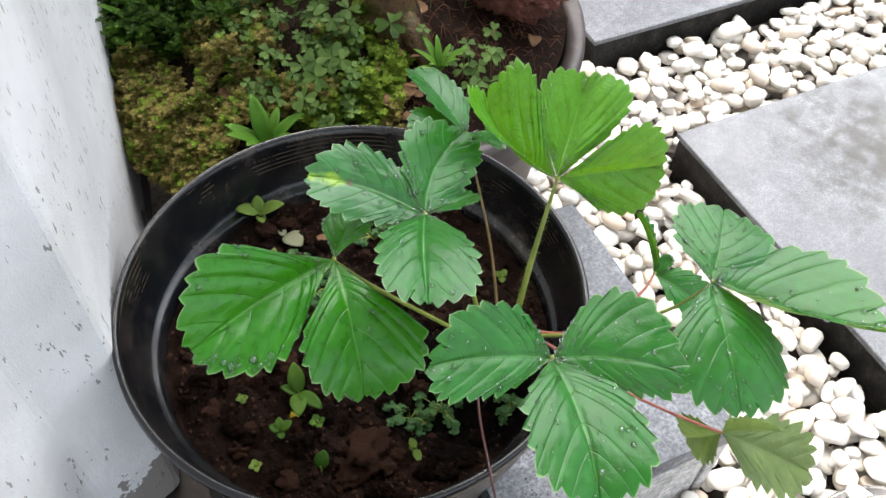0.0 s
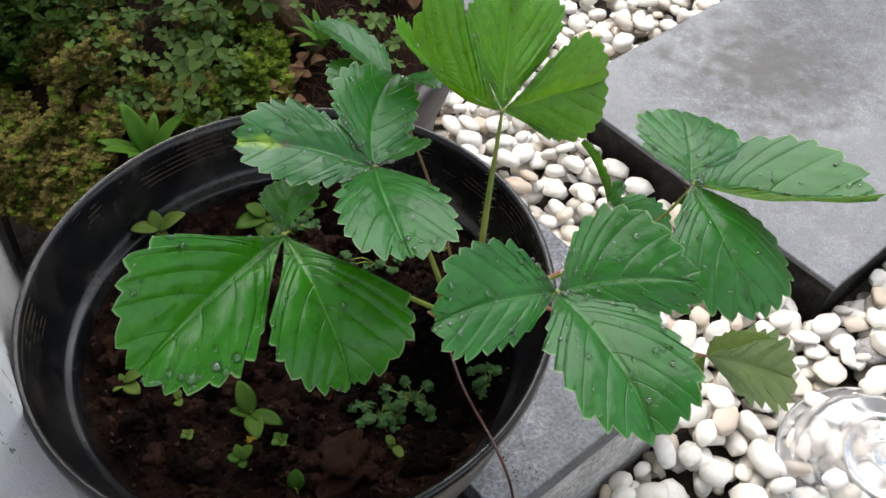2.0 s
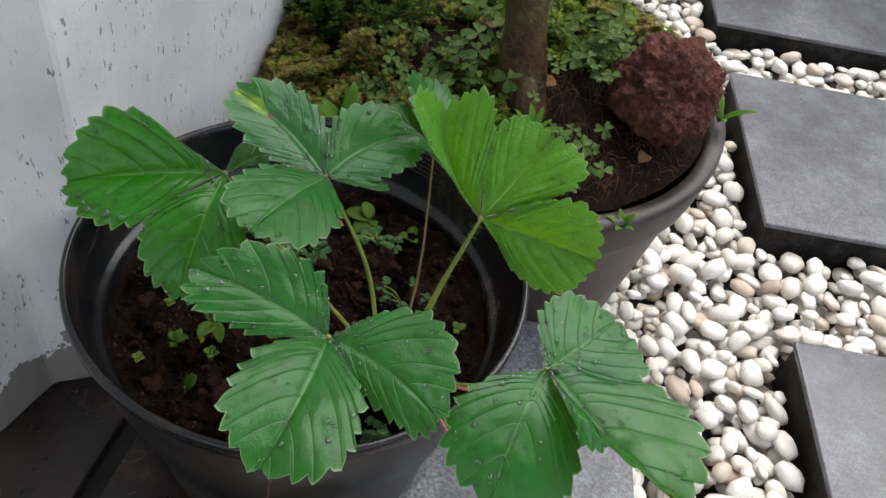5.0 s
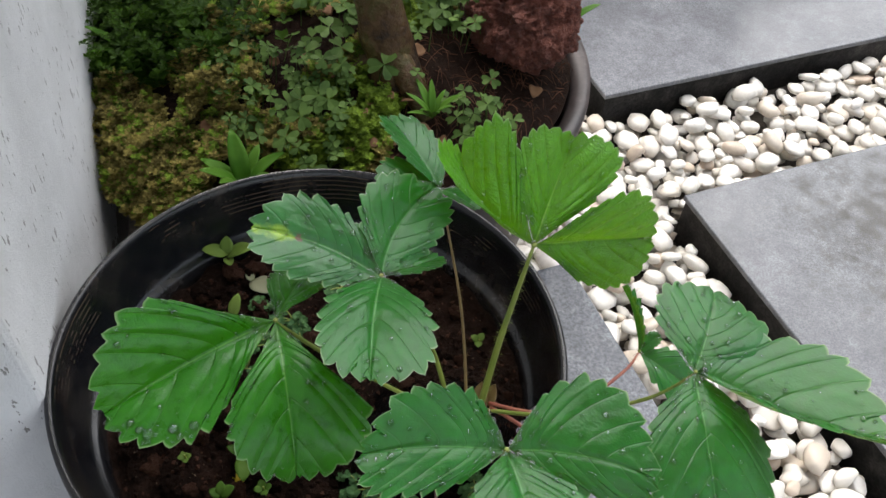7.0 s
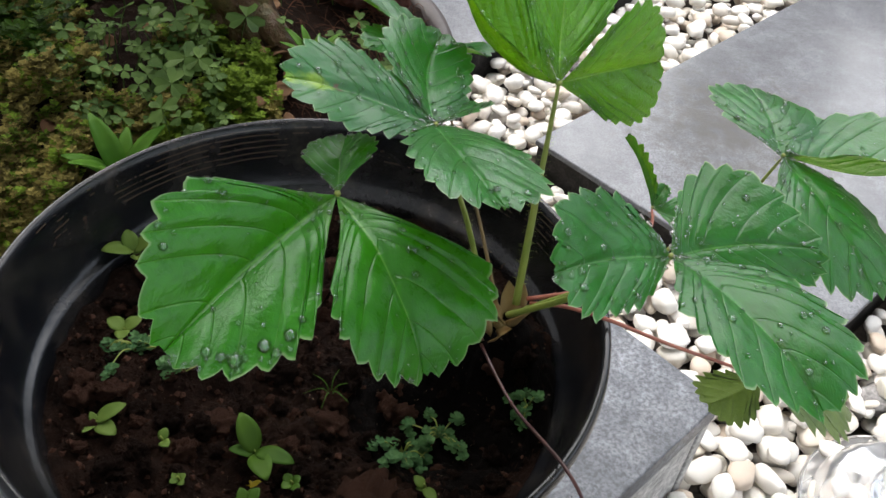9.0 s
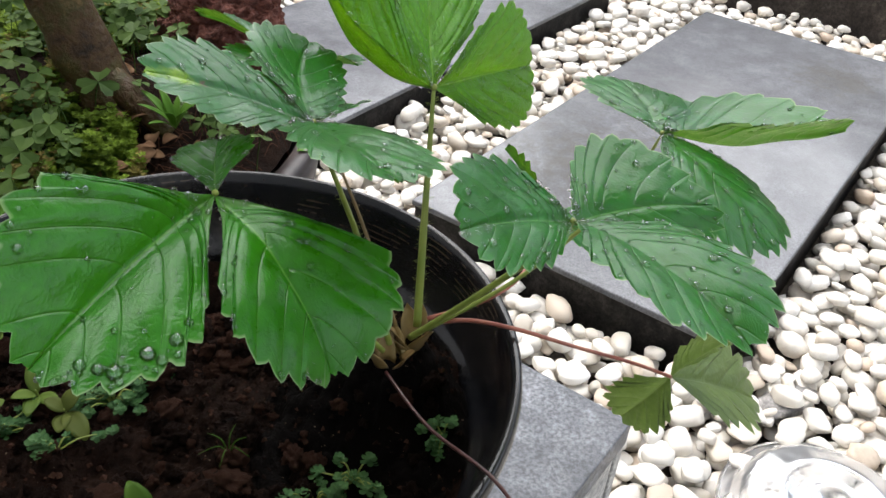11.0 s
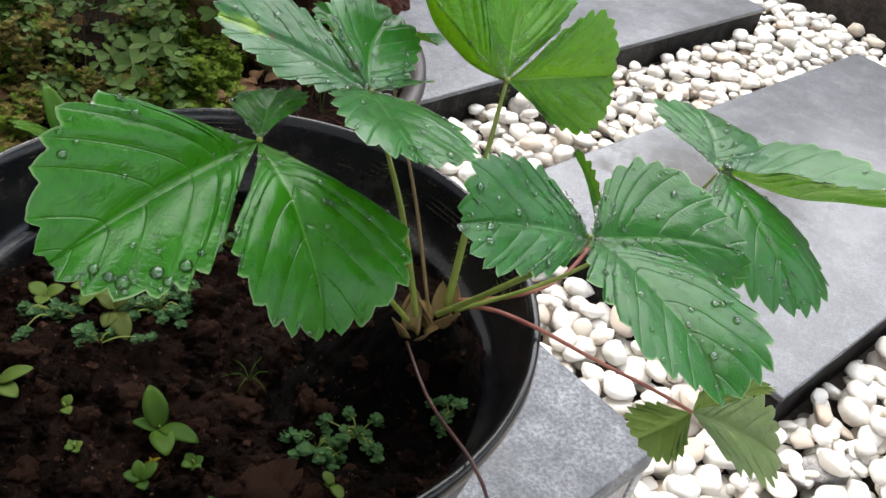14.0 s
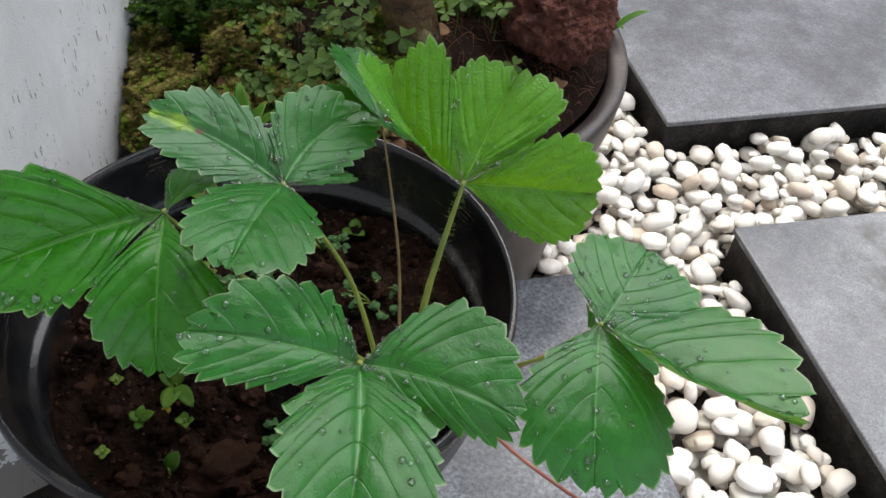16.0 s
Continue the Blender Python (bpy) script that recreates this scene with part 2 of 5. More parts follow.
# black plastic pot: faint rings, dusty film and scratches
def pot_material(name, stops, rough_lo, rough_hi):
    m, n, l, b = material(name, 0.3, spec=0.45)
    o = coords(n, l)
    dust = noise_tex(n, l, o, 22, 6, 0.7)
    fine = noise_tex(n, l, o, 300, 4, 0.7)
    col = ramp(n, l, dust, stops)
    sep = n.new("ShaderNodeSeparateXYZ")
    l.new(o, sep.inputs[0])
    rings = n.new("ShaderNodeTexWave")
    rings.bands_direction = "Z"
    rings.inputs["Scale"].default_value, rings.inputs["Distortion"].default_value = 95, 2.6
    rings.inputs["Detail"].default_value, rings.inputs["Detail Scale"].default_value = 2.0, 0.4
    l.new(o, rings.inputs["Vector"])
    near_rim = calc(n, l, "MULTIPLY", calc(n, l, "GREATER_THAN", sep.outputs[2], 0.308), calc(n, l, "LESS_THAN", sep.outputs[2], 0.3265))
    scratch = calc(n, l, "MULTIPLY", calc(n, l, "GREATER_THAN", rings.outputs["Fac"], 0.85), calc(n, l, "MULTIPLY", near_rim, calc(n, l, "GREATER_THAN", noise_tex(n, l, o, 26, 5, 0.7), 0.51)))
    col = mix(n, l, calc(n, l, "MULTIPLY", scratch, 0.4), col, (0.11, 0.075, 0.05))
    crumbs = calc(n, l, "GREATER_THAN", noise_tex(n, l, o, 170, 3, 0.6), 0.70)
    col = mix(n, l, calc(n, l, "MULTIPLY", crumbs, 0.6), col, (0.05, 0.03, 0.02))
    l.new(col, b.inputs["Base Color"])
    set_rough(n, l, b, dust, rough_lo, rough_hi)
    bump(n, l, b, calc(n, l, "ADD", fine, calc(n, l, "MULTIPLY", noise_tex(n, l, o, 45, 3), 2.5)), 0.12, 0.0012)
    return m


POT = pot_material("black_plastic", [(0.45, (0.005, 0.0055, 0.007)), (0.58, (0.016, 0.0145, 0.014)), (0.78, (0.060, 0.048, 0.039))], 0.08, 0.36)
POT_OUTER = pot_material("dusty_black_plastic", [(0.40, (0.006, 0.006, 0.0065)), (0.55, (0.024, 0.020, 0.017)), (0.75, (0.085, 0.066, 0.050))], 0.15, 0.55)

# greyish worn plastic of the larger pot
POT_GREY, n, l, b = material("grey_plastic", 0.45)
o = coords(n, l)
worn = noise_tex(n, l, o, 30, 6, 0.7)
l.new(ramp(n, l, worn, [(0.35, (0.020, 0.015, 0.014)), (0.58, (0.060, 0.046, 0.043)), (0.78, (0.14, 0.115, 0.105))]), b.inputs["Base Color"])
set_rough(n, l, b, worn, 0.3, 0.65)
bump(n, l, b, noise_tex(n, l, o, 200, 4), 0.15, 0.001)


def make_stone(name, dark, mid, pale, grain, wet_scale, wet_lo, film=0.0, spec=0.5, salt=0.5, mottles=()):
    """Cut volcanic stone: fine salt-and-pepper grain, damp blotches and pale staining."""
    m, n, l, b = material(name, 0.6, spec=spec)
    o = coords(n, l)
    g = noise_tex(n, l, o, grain, 3, 0.75)
    g2 = noise_tex(n, l, o, grain * 0.28, 3, 0.7)
    blot = noise_tex(n, l, o, wet_scale, 6, 0.62)
    blot2 = noise_tex(n, l, o, wet_scale * 4.3, 5, 0.7)
    col = ramp(n, l, blot, [(0.40, dark), (0.51, mid), (0.62, pale)])
    col = mix(n, l, 0.40, col, ramp(n, l, blot2, [(0.38, dark), (0.5, mid), (0.62, pale)]))
    col = mix(n, l, salt, col, mix(n, l, 1.0, col, ramp(n, l, g, [(0.38, (0.35, 0.35, 0.36)), (0.62, (1.7, 1.7, 1.7))]), "MULTIPLY"))
    col = mix(n, l, 0.4, col, mix(n, l, 1.0, col, ramp(n, l, g2, [(0.36, (0.6, 0.6, 0.6)), (0.64, (1.3, 1.3, 1.3))]), "MULTIPLY"))
    dull = []
    for place, radius in mottles:  # blotched dark patches
        d = n.new("ShaderNodeVectorMath")
        d.operation = "DISTANCE"
        d.inputs[1].default_value = place
        l.new(o, d.inputs[0])
        fade = calc(n, l, "SUBTRACT", 1.0, calc(n, l, "DIVIDE", d.outputs["Value"], radius))
        speckle = calc(n, l, "ADD", calc(n, l, "MULTIPLY", fade, 0.50), calc(n, l, "MULTIPLY", noise_tex(n, l, o, 46, 6, 0.72), 1.7))
        edge = n.new("ShaderNodeMapRange")
        edge.inputs["From Min"].default_value, edge.inputs["From Max"].default_value = 0.98, 1.32
        edge.inputs["To Max"].default_value = 0.85
        l.new(speckle, edge.inputs["Value"])
        col = mix(n, l, edge.outputs[0], col, (0.042, 0.038, 0.031))
        dull.append(calc(n, l, "SUBTRACT", 1.0, edge.outputs[0]))
    l.new(col, b.inputs["Base Color"])
    bump(n, l, b, calc(n, l, "ADD", g, g2), 0.25, 0.0015)
    set_rough(n, l, b, blot, wet_lo, 0.75)
    b.inputs["Coat Roughness"].default_value = 0.14
    wet = n.new("ShaderNodeMapRange")  # damp film that lies in patches
    wet.inputs["From Min"].default_value, wet.inputs["From Max"].default_value = 0.36, 0.60
    wet.inputs["To Min"].default_value, wet.inputs["To Max"].default_value = film, film * 0.35
    l.new(blot, wet.inputs["Value"])
    coat = wet.outputs[0]
    for clean in dull:  # no film where the dark patch is rough
        coat = calc(n, l, "MULTIPLY", coat, clean)
    l.new(coat, b.inputs["Coat Weight"])
    return m


MOTTLE_A, MOTTLE_B = ((0.545, 0.395, 0.085), 0.17), ((1.04, 0.48, 0.085), 0.10)
SLAB = make_stone("andesite_slab", (0.050, 0.052, 0.059), (0.088, 0.091, 0.101), (0.155, 0.159, 0.171), 520, 5.0, 0.3, 0.8, mottles=(MOTTLE_A, MOTTLE_B))
# near-black for the slabs' upright sides: their shade is in the colour
SLAB_SIDE = make_stone("shaded_slab_edge", (0.010, 0.0095, 0.009), (0.022, 0.020, 0.018), (0.06, 0.054, 0.048), 300, 9, 0.5, 0.0, 0.1)
GRANITE = make_stone("grey_granite", (0.052, 0.057, 0.068), (0.100, 0.107, 0.122), (0.21, 0.217, 0.235), 330, 9, 0.35, 0.25, 0.5, 0.75)
CONCRETE = make_stone("pale_concrete", (0.26, 0.25, 0.235), (0.36, 0.35, 0.33), (0.48, 0.47, 0.45), 240, 7, 0.6)
CONCRETE_DARK = make_stone("weathered_render", (0.07, 0.068, 0.062), (0.12, 0.115, 0.105), (0.18, 0.175, 0.16), 160, 3, 0.7)
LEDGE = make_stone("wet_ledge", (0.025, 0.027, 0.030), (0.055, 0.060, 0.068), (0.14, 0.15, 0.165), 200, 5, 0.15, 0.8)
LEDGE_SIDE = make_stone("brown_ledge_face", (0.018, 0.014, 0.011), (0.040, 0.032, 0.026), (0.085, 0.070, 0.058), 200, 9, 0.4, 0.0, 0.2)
PEB_GREY = make_stone("grey_rock", (0.13, 0.12, 0.115), (0.22, 0.21, 0.20), (0.33, 0.31, 0.30), 200, 30, 0.5)

# pale river pebbles
PEBBLE, n, l, b = material("white_pebble", 0.42)
o = coords(n, l)
rnd = n.new("ShaderNodeObjectInfo").outputs["Random"]
isl = n.new("ShaderNodeNewGeometry").outputs["Random Per Island"]
pick = calc(n, l, "FRACT", calc(n, l, "ADD", calc(n, l, "MULTIPLY", rnd, 7.31), isl))
col = ramp(n, l, pick, [(0.0, (0.74, 0.715, 0.665)), (0.35, (0.68, 0.645, 0.58)), (0.66, (0.77, 0.75, 0.71)), (0.90, (0.62, 0.55, 0.46)), (1.0, (0.50, 0.40, 0.31))])
spots = noise_tex(n, l, o, 130, 5, 0.65)
col = mix(n, l, 0.45, col, mix(n, l, 1.0, col, ramp(n, l, spots, [(0.3, (0.66, 0.60, 0.53)), (0.62, (1.08, 1.07, 1.05))]), "MULTIPLY"))
l.new(col, b.inputs["Base Color"])
set_rough(n, l, b, spots, 0.3, 0.6)
bump(n, l, b, noise_tex(n, l, o, 500, 4), 0.12, 0.001)

# plain pale paint of the unseen roof added over the terrace
SHIELD_PAINT, n, l, b = material("shield_paint", 0.7)
l.new(ramp(n, l, noise_tex(n, l, coords(n, l), 3, 5), [(0.3, (0.66, 0.65, 0.63)), (0.7, (0.74, 0.73, 0.71))]), b.inputs["Base Color"])

# painted render with grime specks
PLASTER, n, l, b = material("white_plaster", 0.62)
o = coords(n, l)
grime = noise_tex(n, l, o, 9, 6, 0.68)
mp = n.new("ShaderNodeMapping")
mp.inputs["Scale"].default_value = (1.0, 1.0, 0.32)
l.new(o, mp.inputs["Vector"])
fl = noise_tex(n, l, mp.outputs[0], 260, 3, 0.6)
fl2 = noise_tex(n, l, mp.outputs[0], 95, 4, 0.65)
where = noise_tex(n, l, o, 16, 3)
col = ramp(n, l, grime, [(0.3, (0.58, 0.58, 0.58)), (0.6, (0.72, 0.72, 0.725)), (0.8, (0.79, 0.79, 0.79))])
speck = calc(n, l, "MULTIPLY", calc(n, l, "GREATER_THAN", fl, 0.645), calc(n, l, "GREATER_THAN", where, 0.47))
speck = calc(n, l, "MAXIMUM", speck, calc(n, l, "GREATER_THAN", fl2, 0.725))
col = mix(n, l, calc(n, l, "MULTIPLY", speck, 0.75), col, (0.13, 0.115, 0.10))
sep = n.new("ShaderNodeSeparateXYZ")
l.new(o, sep.inputs[0])
low = calc(n, l, "GREATER_THAN", calc(n, l, "ADD", noise_tex(n, l, o, 30, 5, 0.7), calc(n, l, "MULTIPLY", calc(n, l, "SUBTRACT", 0.205, sep.outputs[2]), 7.0)), 0.55)
col = mix(n, l, calc(n, l, "MULTIPLY", low, 0.8), col, (0.10, 0.075, 0.055))
l.new(col, b.inputs["Base Color"])
fleck = noise_tex(n, l, o, 700, 3, 0.7)
bump(n, l, b, calc(n, l, "ADD", calc(n, l, "ADD", fl2, fleck), calc(n, l, "ADD", calc(n, l, "MULTIPLY", grime, 2.0), calc(n, l, "MULTIPLY", where, 1.5))), 0.5, 0.002)

# dark veined floor tile, wet and muddy
MARBLE, n, l, b = material("dark_marble", 0.22)
o = coords(n, l)
cloud = noise_tex(n, l, o, 18, 6, 0.7)
v = n.new("ShaderNodeTexVoronoi")
v.feature = "DISTANCE_TO_EDGE"
v.inputs["Scale"].default_value = 9
warp = n.new("ShaderNodeTexNoise")
warp.inputs["Scale"].default_value = 30
l.new(o, warp.inputs["Vector"])
wm = n.new("ShaderNodeVectorMath")
wm.operation = "MULTIPLY_ADD"
wm.inputs[1].default_value = (0.12, 0.12, 0.12)
l.new(warp.outputs["Color"], wm.inputs[0])
l.new(o, wm.inputs[2])
l.new(wm.outputs[0], v.inputs["Vector"])
line = calc(n, l, "MULTIPLY", calc(n, l, "LESS_THAN", v.outputs["Distance"], 0.012), calc(n, l, "GREATER_THAN", noise_tex(n, l, o, 22, 3), 0.52))
col = ramp(n, l, cloud, [(0.35, (0.014, 0.011, 0.009)), (0.58, (0.036, 0.027, 0.021)), (0.74, (0.13, 0.080, 0.050))])
col = mix(n, l, calc(n, l, "MULTIPLY", line, 0.22), col, (0.22, 0.18, 0.15))
l.new(col, b.inputs["Base Color"])
set_rough(n, l, b, cloud, 0.12, 0.5)
GROUT, n, l, b = material("black_grout", 0.7)
l.new(ramp(n, l, noise_tex(n, l, coords(n, l), 80, 4), [(0.3, (0.008, 0.008, 0.008)), (0.7, (0.03, 0.026, 0.022))]), b.inputs["Base Color"])

# porous red lava rock
LAVA, n, l, b = material("red_lava", 0.85)
o = coords(n, l)
c1, c2 = noise_tex(n, l, o, 60, 6, 0.75), noise_tex(n, l, o, 380, 4, 0.7)
col = ramp(n, l, c1, [(0.3, (0.06, 0.014, 0.008)), (0.55, (0.20, 0.050, 0.025)), (0.8, (0.33, 0.11, 0.06))])
l.new(mix(n, l, 0.4, col, ramp(n, l, c2, [(0.4, (0.03, 0.01, 0.008)), (0.7, (0.20, 0.075, 0.05))])), b.inputs["Base Color"])
bump(n, l, b, calc(n, l, "ADD", c2, c1), 1.0, 0.006)

BARK, n, l, b = material("wet_bark", 0.5, spec=0.25)
o = coords(n, l)
c1, c2 = noise_tex(n, l, o, 35, 6, 0.7), noise_tex(n, l, o, 220, 4)
col = ramp(n, l, c1, [(0.36, (0.012, 0.006, 0.002)), (0.48, (0.065, 0.034, 0.012)), (0.57, (0.05, 0.042, 0.010)), (0.70, (0.17, 0.105, 0.045))])
l.new(col, b.inputs["Base Color"])
bump(n, l, b, calc(n, l, "ADD", c1, c2), 0.7, 0.004)
set_rough(n, l, b, c1, 0.3, 0.7)

# water and clear plastic
WATER, n, l, b = material("water", 0.02)
n.remove(b)
gloss, clear, bend_, inner, skin = (n.new("ShaderNode" + k) for k in ("BsdfGlossy", "BsdfTransparent", "BsdfRefraction", "MixShader", "MixShader"))
gloss.inputs["Roughness"].default_value, bend_.inputs["IOR"].default_value, bend_.inputs["Roughness"].default_value = 0.03, 1.33, 0.0
inner.inputs[0].default_value = 0.7
l.new(clear.outputs[0], inner.inputs[1])
l.new(bend_.outputs[0], inner.inputs[2])
fres = n.new("ShaderNodeFresnel")
fres.inputs["IOR"].default_value = 1.7
l.new(fres.outputs[0], skin.inputs[0])
l.new(inner.outputs[0], skin.inputs[1])
l.new(gloss.outputs[0], skin.inputs[2])
l.new(skin.outputs[0], n["Material Output"].inputs["Surface"])
CLEAR, n, l, b = material("clear_plastic", 0.12)
b.inputs["Transmission Weight"].default_value, b.inputs["IOR"].default_value = 0.9, 1.3
l.new(ramp(n, l, noise_tex(n, l, coords(n, l), 60, 4), [(0.3, (0.80, 0.82, 0.85)), (0.7, (0.95, 0.96, 0.97))]), b.inputs["Base Color"])
set_rough(n, l, b, noise_tex(n, l, coords(n, l), 120, 4), 0.05, 0.35)


# ---- mesh helpers ----
def mesh_of(name, verts, faces, mat, smooth=True, uvs=None):
    me = bpy.data.meshes.new(name)
    me.from_pydata([tuple(v) for v in verts], [], [tuple(f) for f in faces])
    if uvs is not None:
        layer = me.uv_layers.new(name="UVMap")
        idx = np.empty(len(me.loops), dtype=np.int32)
        me.loops.foreach_get("vertex_index", idx)
        layer.data.foreach_set("uv", np.asarray(uvs, dtype=np.float32)[idx].ravel())
    if smooth:
        me.polygons.foreach_set("use_smooth", [True] * len(me.polygons))
    me.materials.append(mat)
    me.update()
    return me


def from_bm(name, bm, mat, smooth=False):
    me = bpy.data.meshes.new(name)
    bm.normal_update()
    bm.to_mesh(me)
    bm.free()
    if smooth:
        me.polygons.foreach_set("use_smooth", [True] * len(me.polygons))
    me.materials.append(mat)
    return me


def thing(name, place, label, category, group="", kind=""):
    ob = new(name)
    ob.empty_display_size = 0.02
    ob.location = place
    return tagged(ob, label, category, group, kind)


def part(name, me, parent, label=""):
    """A mesh in world coordinates as a part of a thing, or of a part that stands at the origin."""
    ob = new(name, me)
    ob.parent = parent
    if parent.parent is None:
        ob.matrix_parent_inverse = Matrix.Translation(parent.location).inverted()
    return tagged(ob, label)


def solo(name, me, label, category, group="", kind=""):
    return tagged(new(name, me), label, category, group, kind)


def revolve(profile, steps=96, centre=(0, 0), wobble=None):
    """A turned shape from (radius, height) pairs."""
    verts, faces = [], []
    k = len(profile)
    for i in range(steps):
        a = 2 * math.pi * i / steps
        for r, z in profile:
            rr = r * (1 + (wobble(a, z) if wobble else 0))
            verts.append((centre[0] + rr * math.cos(a), centre[1] + rr * math.sin(a), z))
    for i in range(steps):
        j = (i + 1) % steps
        for q in range(k - 1):
            faces.append((i * k + q, j * k + q, j * k + q + 1, i * k + q + 1))
    return verts, faces


def prism(poly, z0, z1, bevel=0.002, segments=2):
    """An upright block over a plan outline, with eased edges."""
    bm = bmesh.new()
    low = [bm.verts.new((x, y, z0)) for x, y in poly]
    high = [bm.verts.new((x, y, z1)) for x, y in poly]
    bm.faces.new(list(reversed(low)))
    bm.faces.new(high)
    m = len(poly)
    for i in range(m):
        bm.faces.new((low[i], low[(i + 1) % m], high[(i + 1) % m], high[i]))
    bmesh.ops.recalc_face_normals(bm, faces=bm.faces[:])
    if bevel:
        bmesh.ops.bevel(bm, geom=bm.edges[:], offset=bevel, segments=segments, affect="EDGES", profile=0.6)
    return bm


def tube(points, radii, sides=8):
    """A round stem along a smooth curve through the points."""
    pts = [Vector(p) for p in points]
    path, rad = [], []
    for i in range(len(pts) - 1):
        p0, p1, p2, p3 = pts[max(i - 1, 0)], pts[i], pts[i + 1], pts[min(i + 2, len(pts) - 1)]
        for s in range(8):
            t = s / 8
            path.append(0.5 * (2 * p1 + (p2 - p0) * t + (2 * p0 - 5 * p1 + 4 * p2 - p3) * t * t + (3 * p1 - p0 - 3 * p2 + p3) * t ** 3))
            rad.append(radii[i] * (1 - t) + radii[i + 1] * t)
    path.append(pts[-1])
    rad.append(radii[-1])
    verts, faces = [], []
    side = Vector((1, 0, 0))
    for i, p in enumerate(path):
        d = (path[min(i + 1, len(path) - 1)] - path[max(i - 1, 0)]).normalized()
        side = (side - d * side.dot(d))
        side = side.normalized() if side.length > 1e-4 else d.orthogonal().normalized()
        up = d.cross(side)
        for k in range(sides):
            a = 2 * math.pi * k / sides
            verts.append(p + rad[i] * (math.cos(a) * side + math.sin(a) * up))
    for i in range(len(path) - 1):
        for k in range(sides):
            faces.append((i * sides + k, i * sides + (k + 1) % sides, (i + 1) * sides + (k + 1) % sides, (i + 1) * sides + k))
    faces.append(tuple(range(sides))[::-1])
    faces.append(tuple(range((len(path) - 1) * sides, len(path) * sides)))
    return verts, faces, path


def add_hairs(verts, faces, path, radius, count, length, rng):
    for _ in range(count):
        i = rng.randrange(1, len(path) - 1)
        d = (path[i + 1] - path[i - 1]).normalized()
        a = rng.uniform(0, 6.28)
        s = d.orthogonal().normalized()
        out = (math.cos(a) * s + math.sin(a) * d.cross(s)).normalized()
        p = path[i].lerp(path[i + 1], rng.random()) + out * radius * 0.9
        tip = p + out * length * rng.uniform(0.6, 1.2) + d * length * rng.uniform(-0.2, 0.5)
        w = d.cross(out) * 0.00009
        k = len(verts)
        verts += [p + w, p - w, p + d * 0.00014, tip]
        faces += [(k, k + 1, k + 3), (k + 1, k + 2, k + 3), (k + 2, k, k + 3)]


# ---- ground and paving ----
U, W = Vector((0.896, 0.444)), Vector((-0.444, 0.896))  # along the slabs, and away from the house
CORNER = Vector((0.309, 0.409))  # first slab's corner beside the pots


def plan(u, w):
    p = CORNER + U * u + W * w
    return (p.x, p.y)


def rect(u0, u1, w0, w1):
    return [plan(u0, w0), plan(u1, w0), plan(u1, w1), plan(u0, w1)]


bm = bmesh.new()
bmesh.ops.create_grid(bm, x_segments=60, y_segments=60, size=40)
ground = solo("ground", from_bm("ground", bm, GRIT), "dark gritty soil under the white pebbles", "ground", kind="structure")

SLABS = [(0.0, 0.813, -0.355, 0.0), (0.0, 0.813, 0.177, 0.500), (0.0, 0.813, 0.640, 0.945), (0.0, 0.813, 1.075, 1.40)]
SLAB_LABELS = ["grey andesite paving slab with dark mottled patches among pebbles", "smooth grey andesite paving slab beside the larger pot",
               "grey andesite paving slab set in white pebbles", "far grey andesite paving slab in the pebble bed"]
SLAB_TOP = 0.085
for s, lab in zip(SLABS, SLAB_LABELS):
    c = plan((s[0] + s[1]) / 2, (s[2] + s[3]) / 2)
    slab = thing("paving_slab", (*c, 0.0), lab, "paving slab", "paving slabs of the path")
    part("slab_top", from_bm("slab_top", prism(rect(*s), SLAB_TOP - 0.007, SLAB_TOP, 0.0022, 3), SLAB), slab)
    g = 0.0025
    part("slab_base", from_bm("slab_base", prism(rect(s[0] + g, s[1] - g, s[2] + g, s[3] - g), 0.001, SLAB_TOP - 0.0072, 0.001, 1), SLAB_SIDE), slab, "rough-cut edge painted dark as in shade")

# raised stone ledge that closes the far side
LEDGE_U, LEDGE_TOP = 1.0, 0.135
ledge = thing("raised_ledge", (*plan(LEDGE_U, 0), 0.0), "wet dark stone ledge along the pebble bed", "ledge", kind="structure")
for a, b2 in ((-1.3, -0.482), (-0.478, 0.335)):
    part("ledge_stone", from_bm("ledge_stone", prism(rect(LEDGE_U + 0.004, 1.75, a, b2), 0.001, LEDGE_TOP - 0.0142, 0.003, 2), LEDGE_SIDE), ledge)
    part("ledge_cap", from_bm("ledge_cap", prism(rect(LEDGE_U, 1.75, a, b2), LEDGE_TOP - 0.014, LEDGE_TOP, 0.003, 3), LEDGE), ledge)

# terrace edge: a granite cap on pale clad sides
BC = Vector((0.285, 0.011))


def bplan(u, w):
    p = BC + U * u + W * w
    return (p.x, p.y)


def brect(u0, u1, w0, w1):
    return [bplan(u0, w0), bplan(u1, w0), bplan(u1, w1), bplan(u0, w1)]


TOP = 0.148
kerb = thing("granite_kerb", (*bplan(-0.1, 0.1), 0.0), "speckled grey granite kerb block with pale concrete sides", "kerb", kind="structure")
part("granite_cap", from_bm("granite_cap", prism(brect(-0.20, 0, 0, 0.255), TOP - 0.022, TOP, 0.0018, 3), GRANITE), kerb, "speckled grey granite cap")
part("front_panel", from_bm("front_panel", prism(brect(-0.20, -0.017, 0.001, 0.02), 0.001, TOP - 0.0222, 0.001, 1), CONCRETE), kerb)
part("side_panel", from_bm("side_panel", prism(brect(-0.012, -0.001, 0.001, 0.254), 0.001, TOP - 0.0222, 0.001, 1), CONCRETE), kerb)
part("core", from_bm("core", prism(brect(-0.199, -0.0125, 0.0205, 0.253), 0.001, TOP - 0.0224, 0, 1), GROUT), kerb)

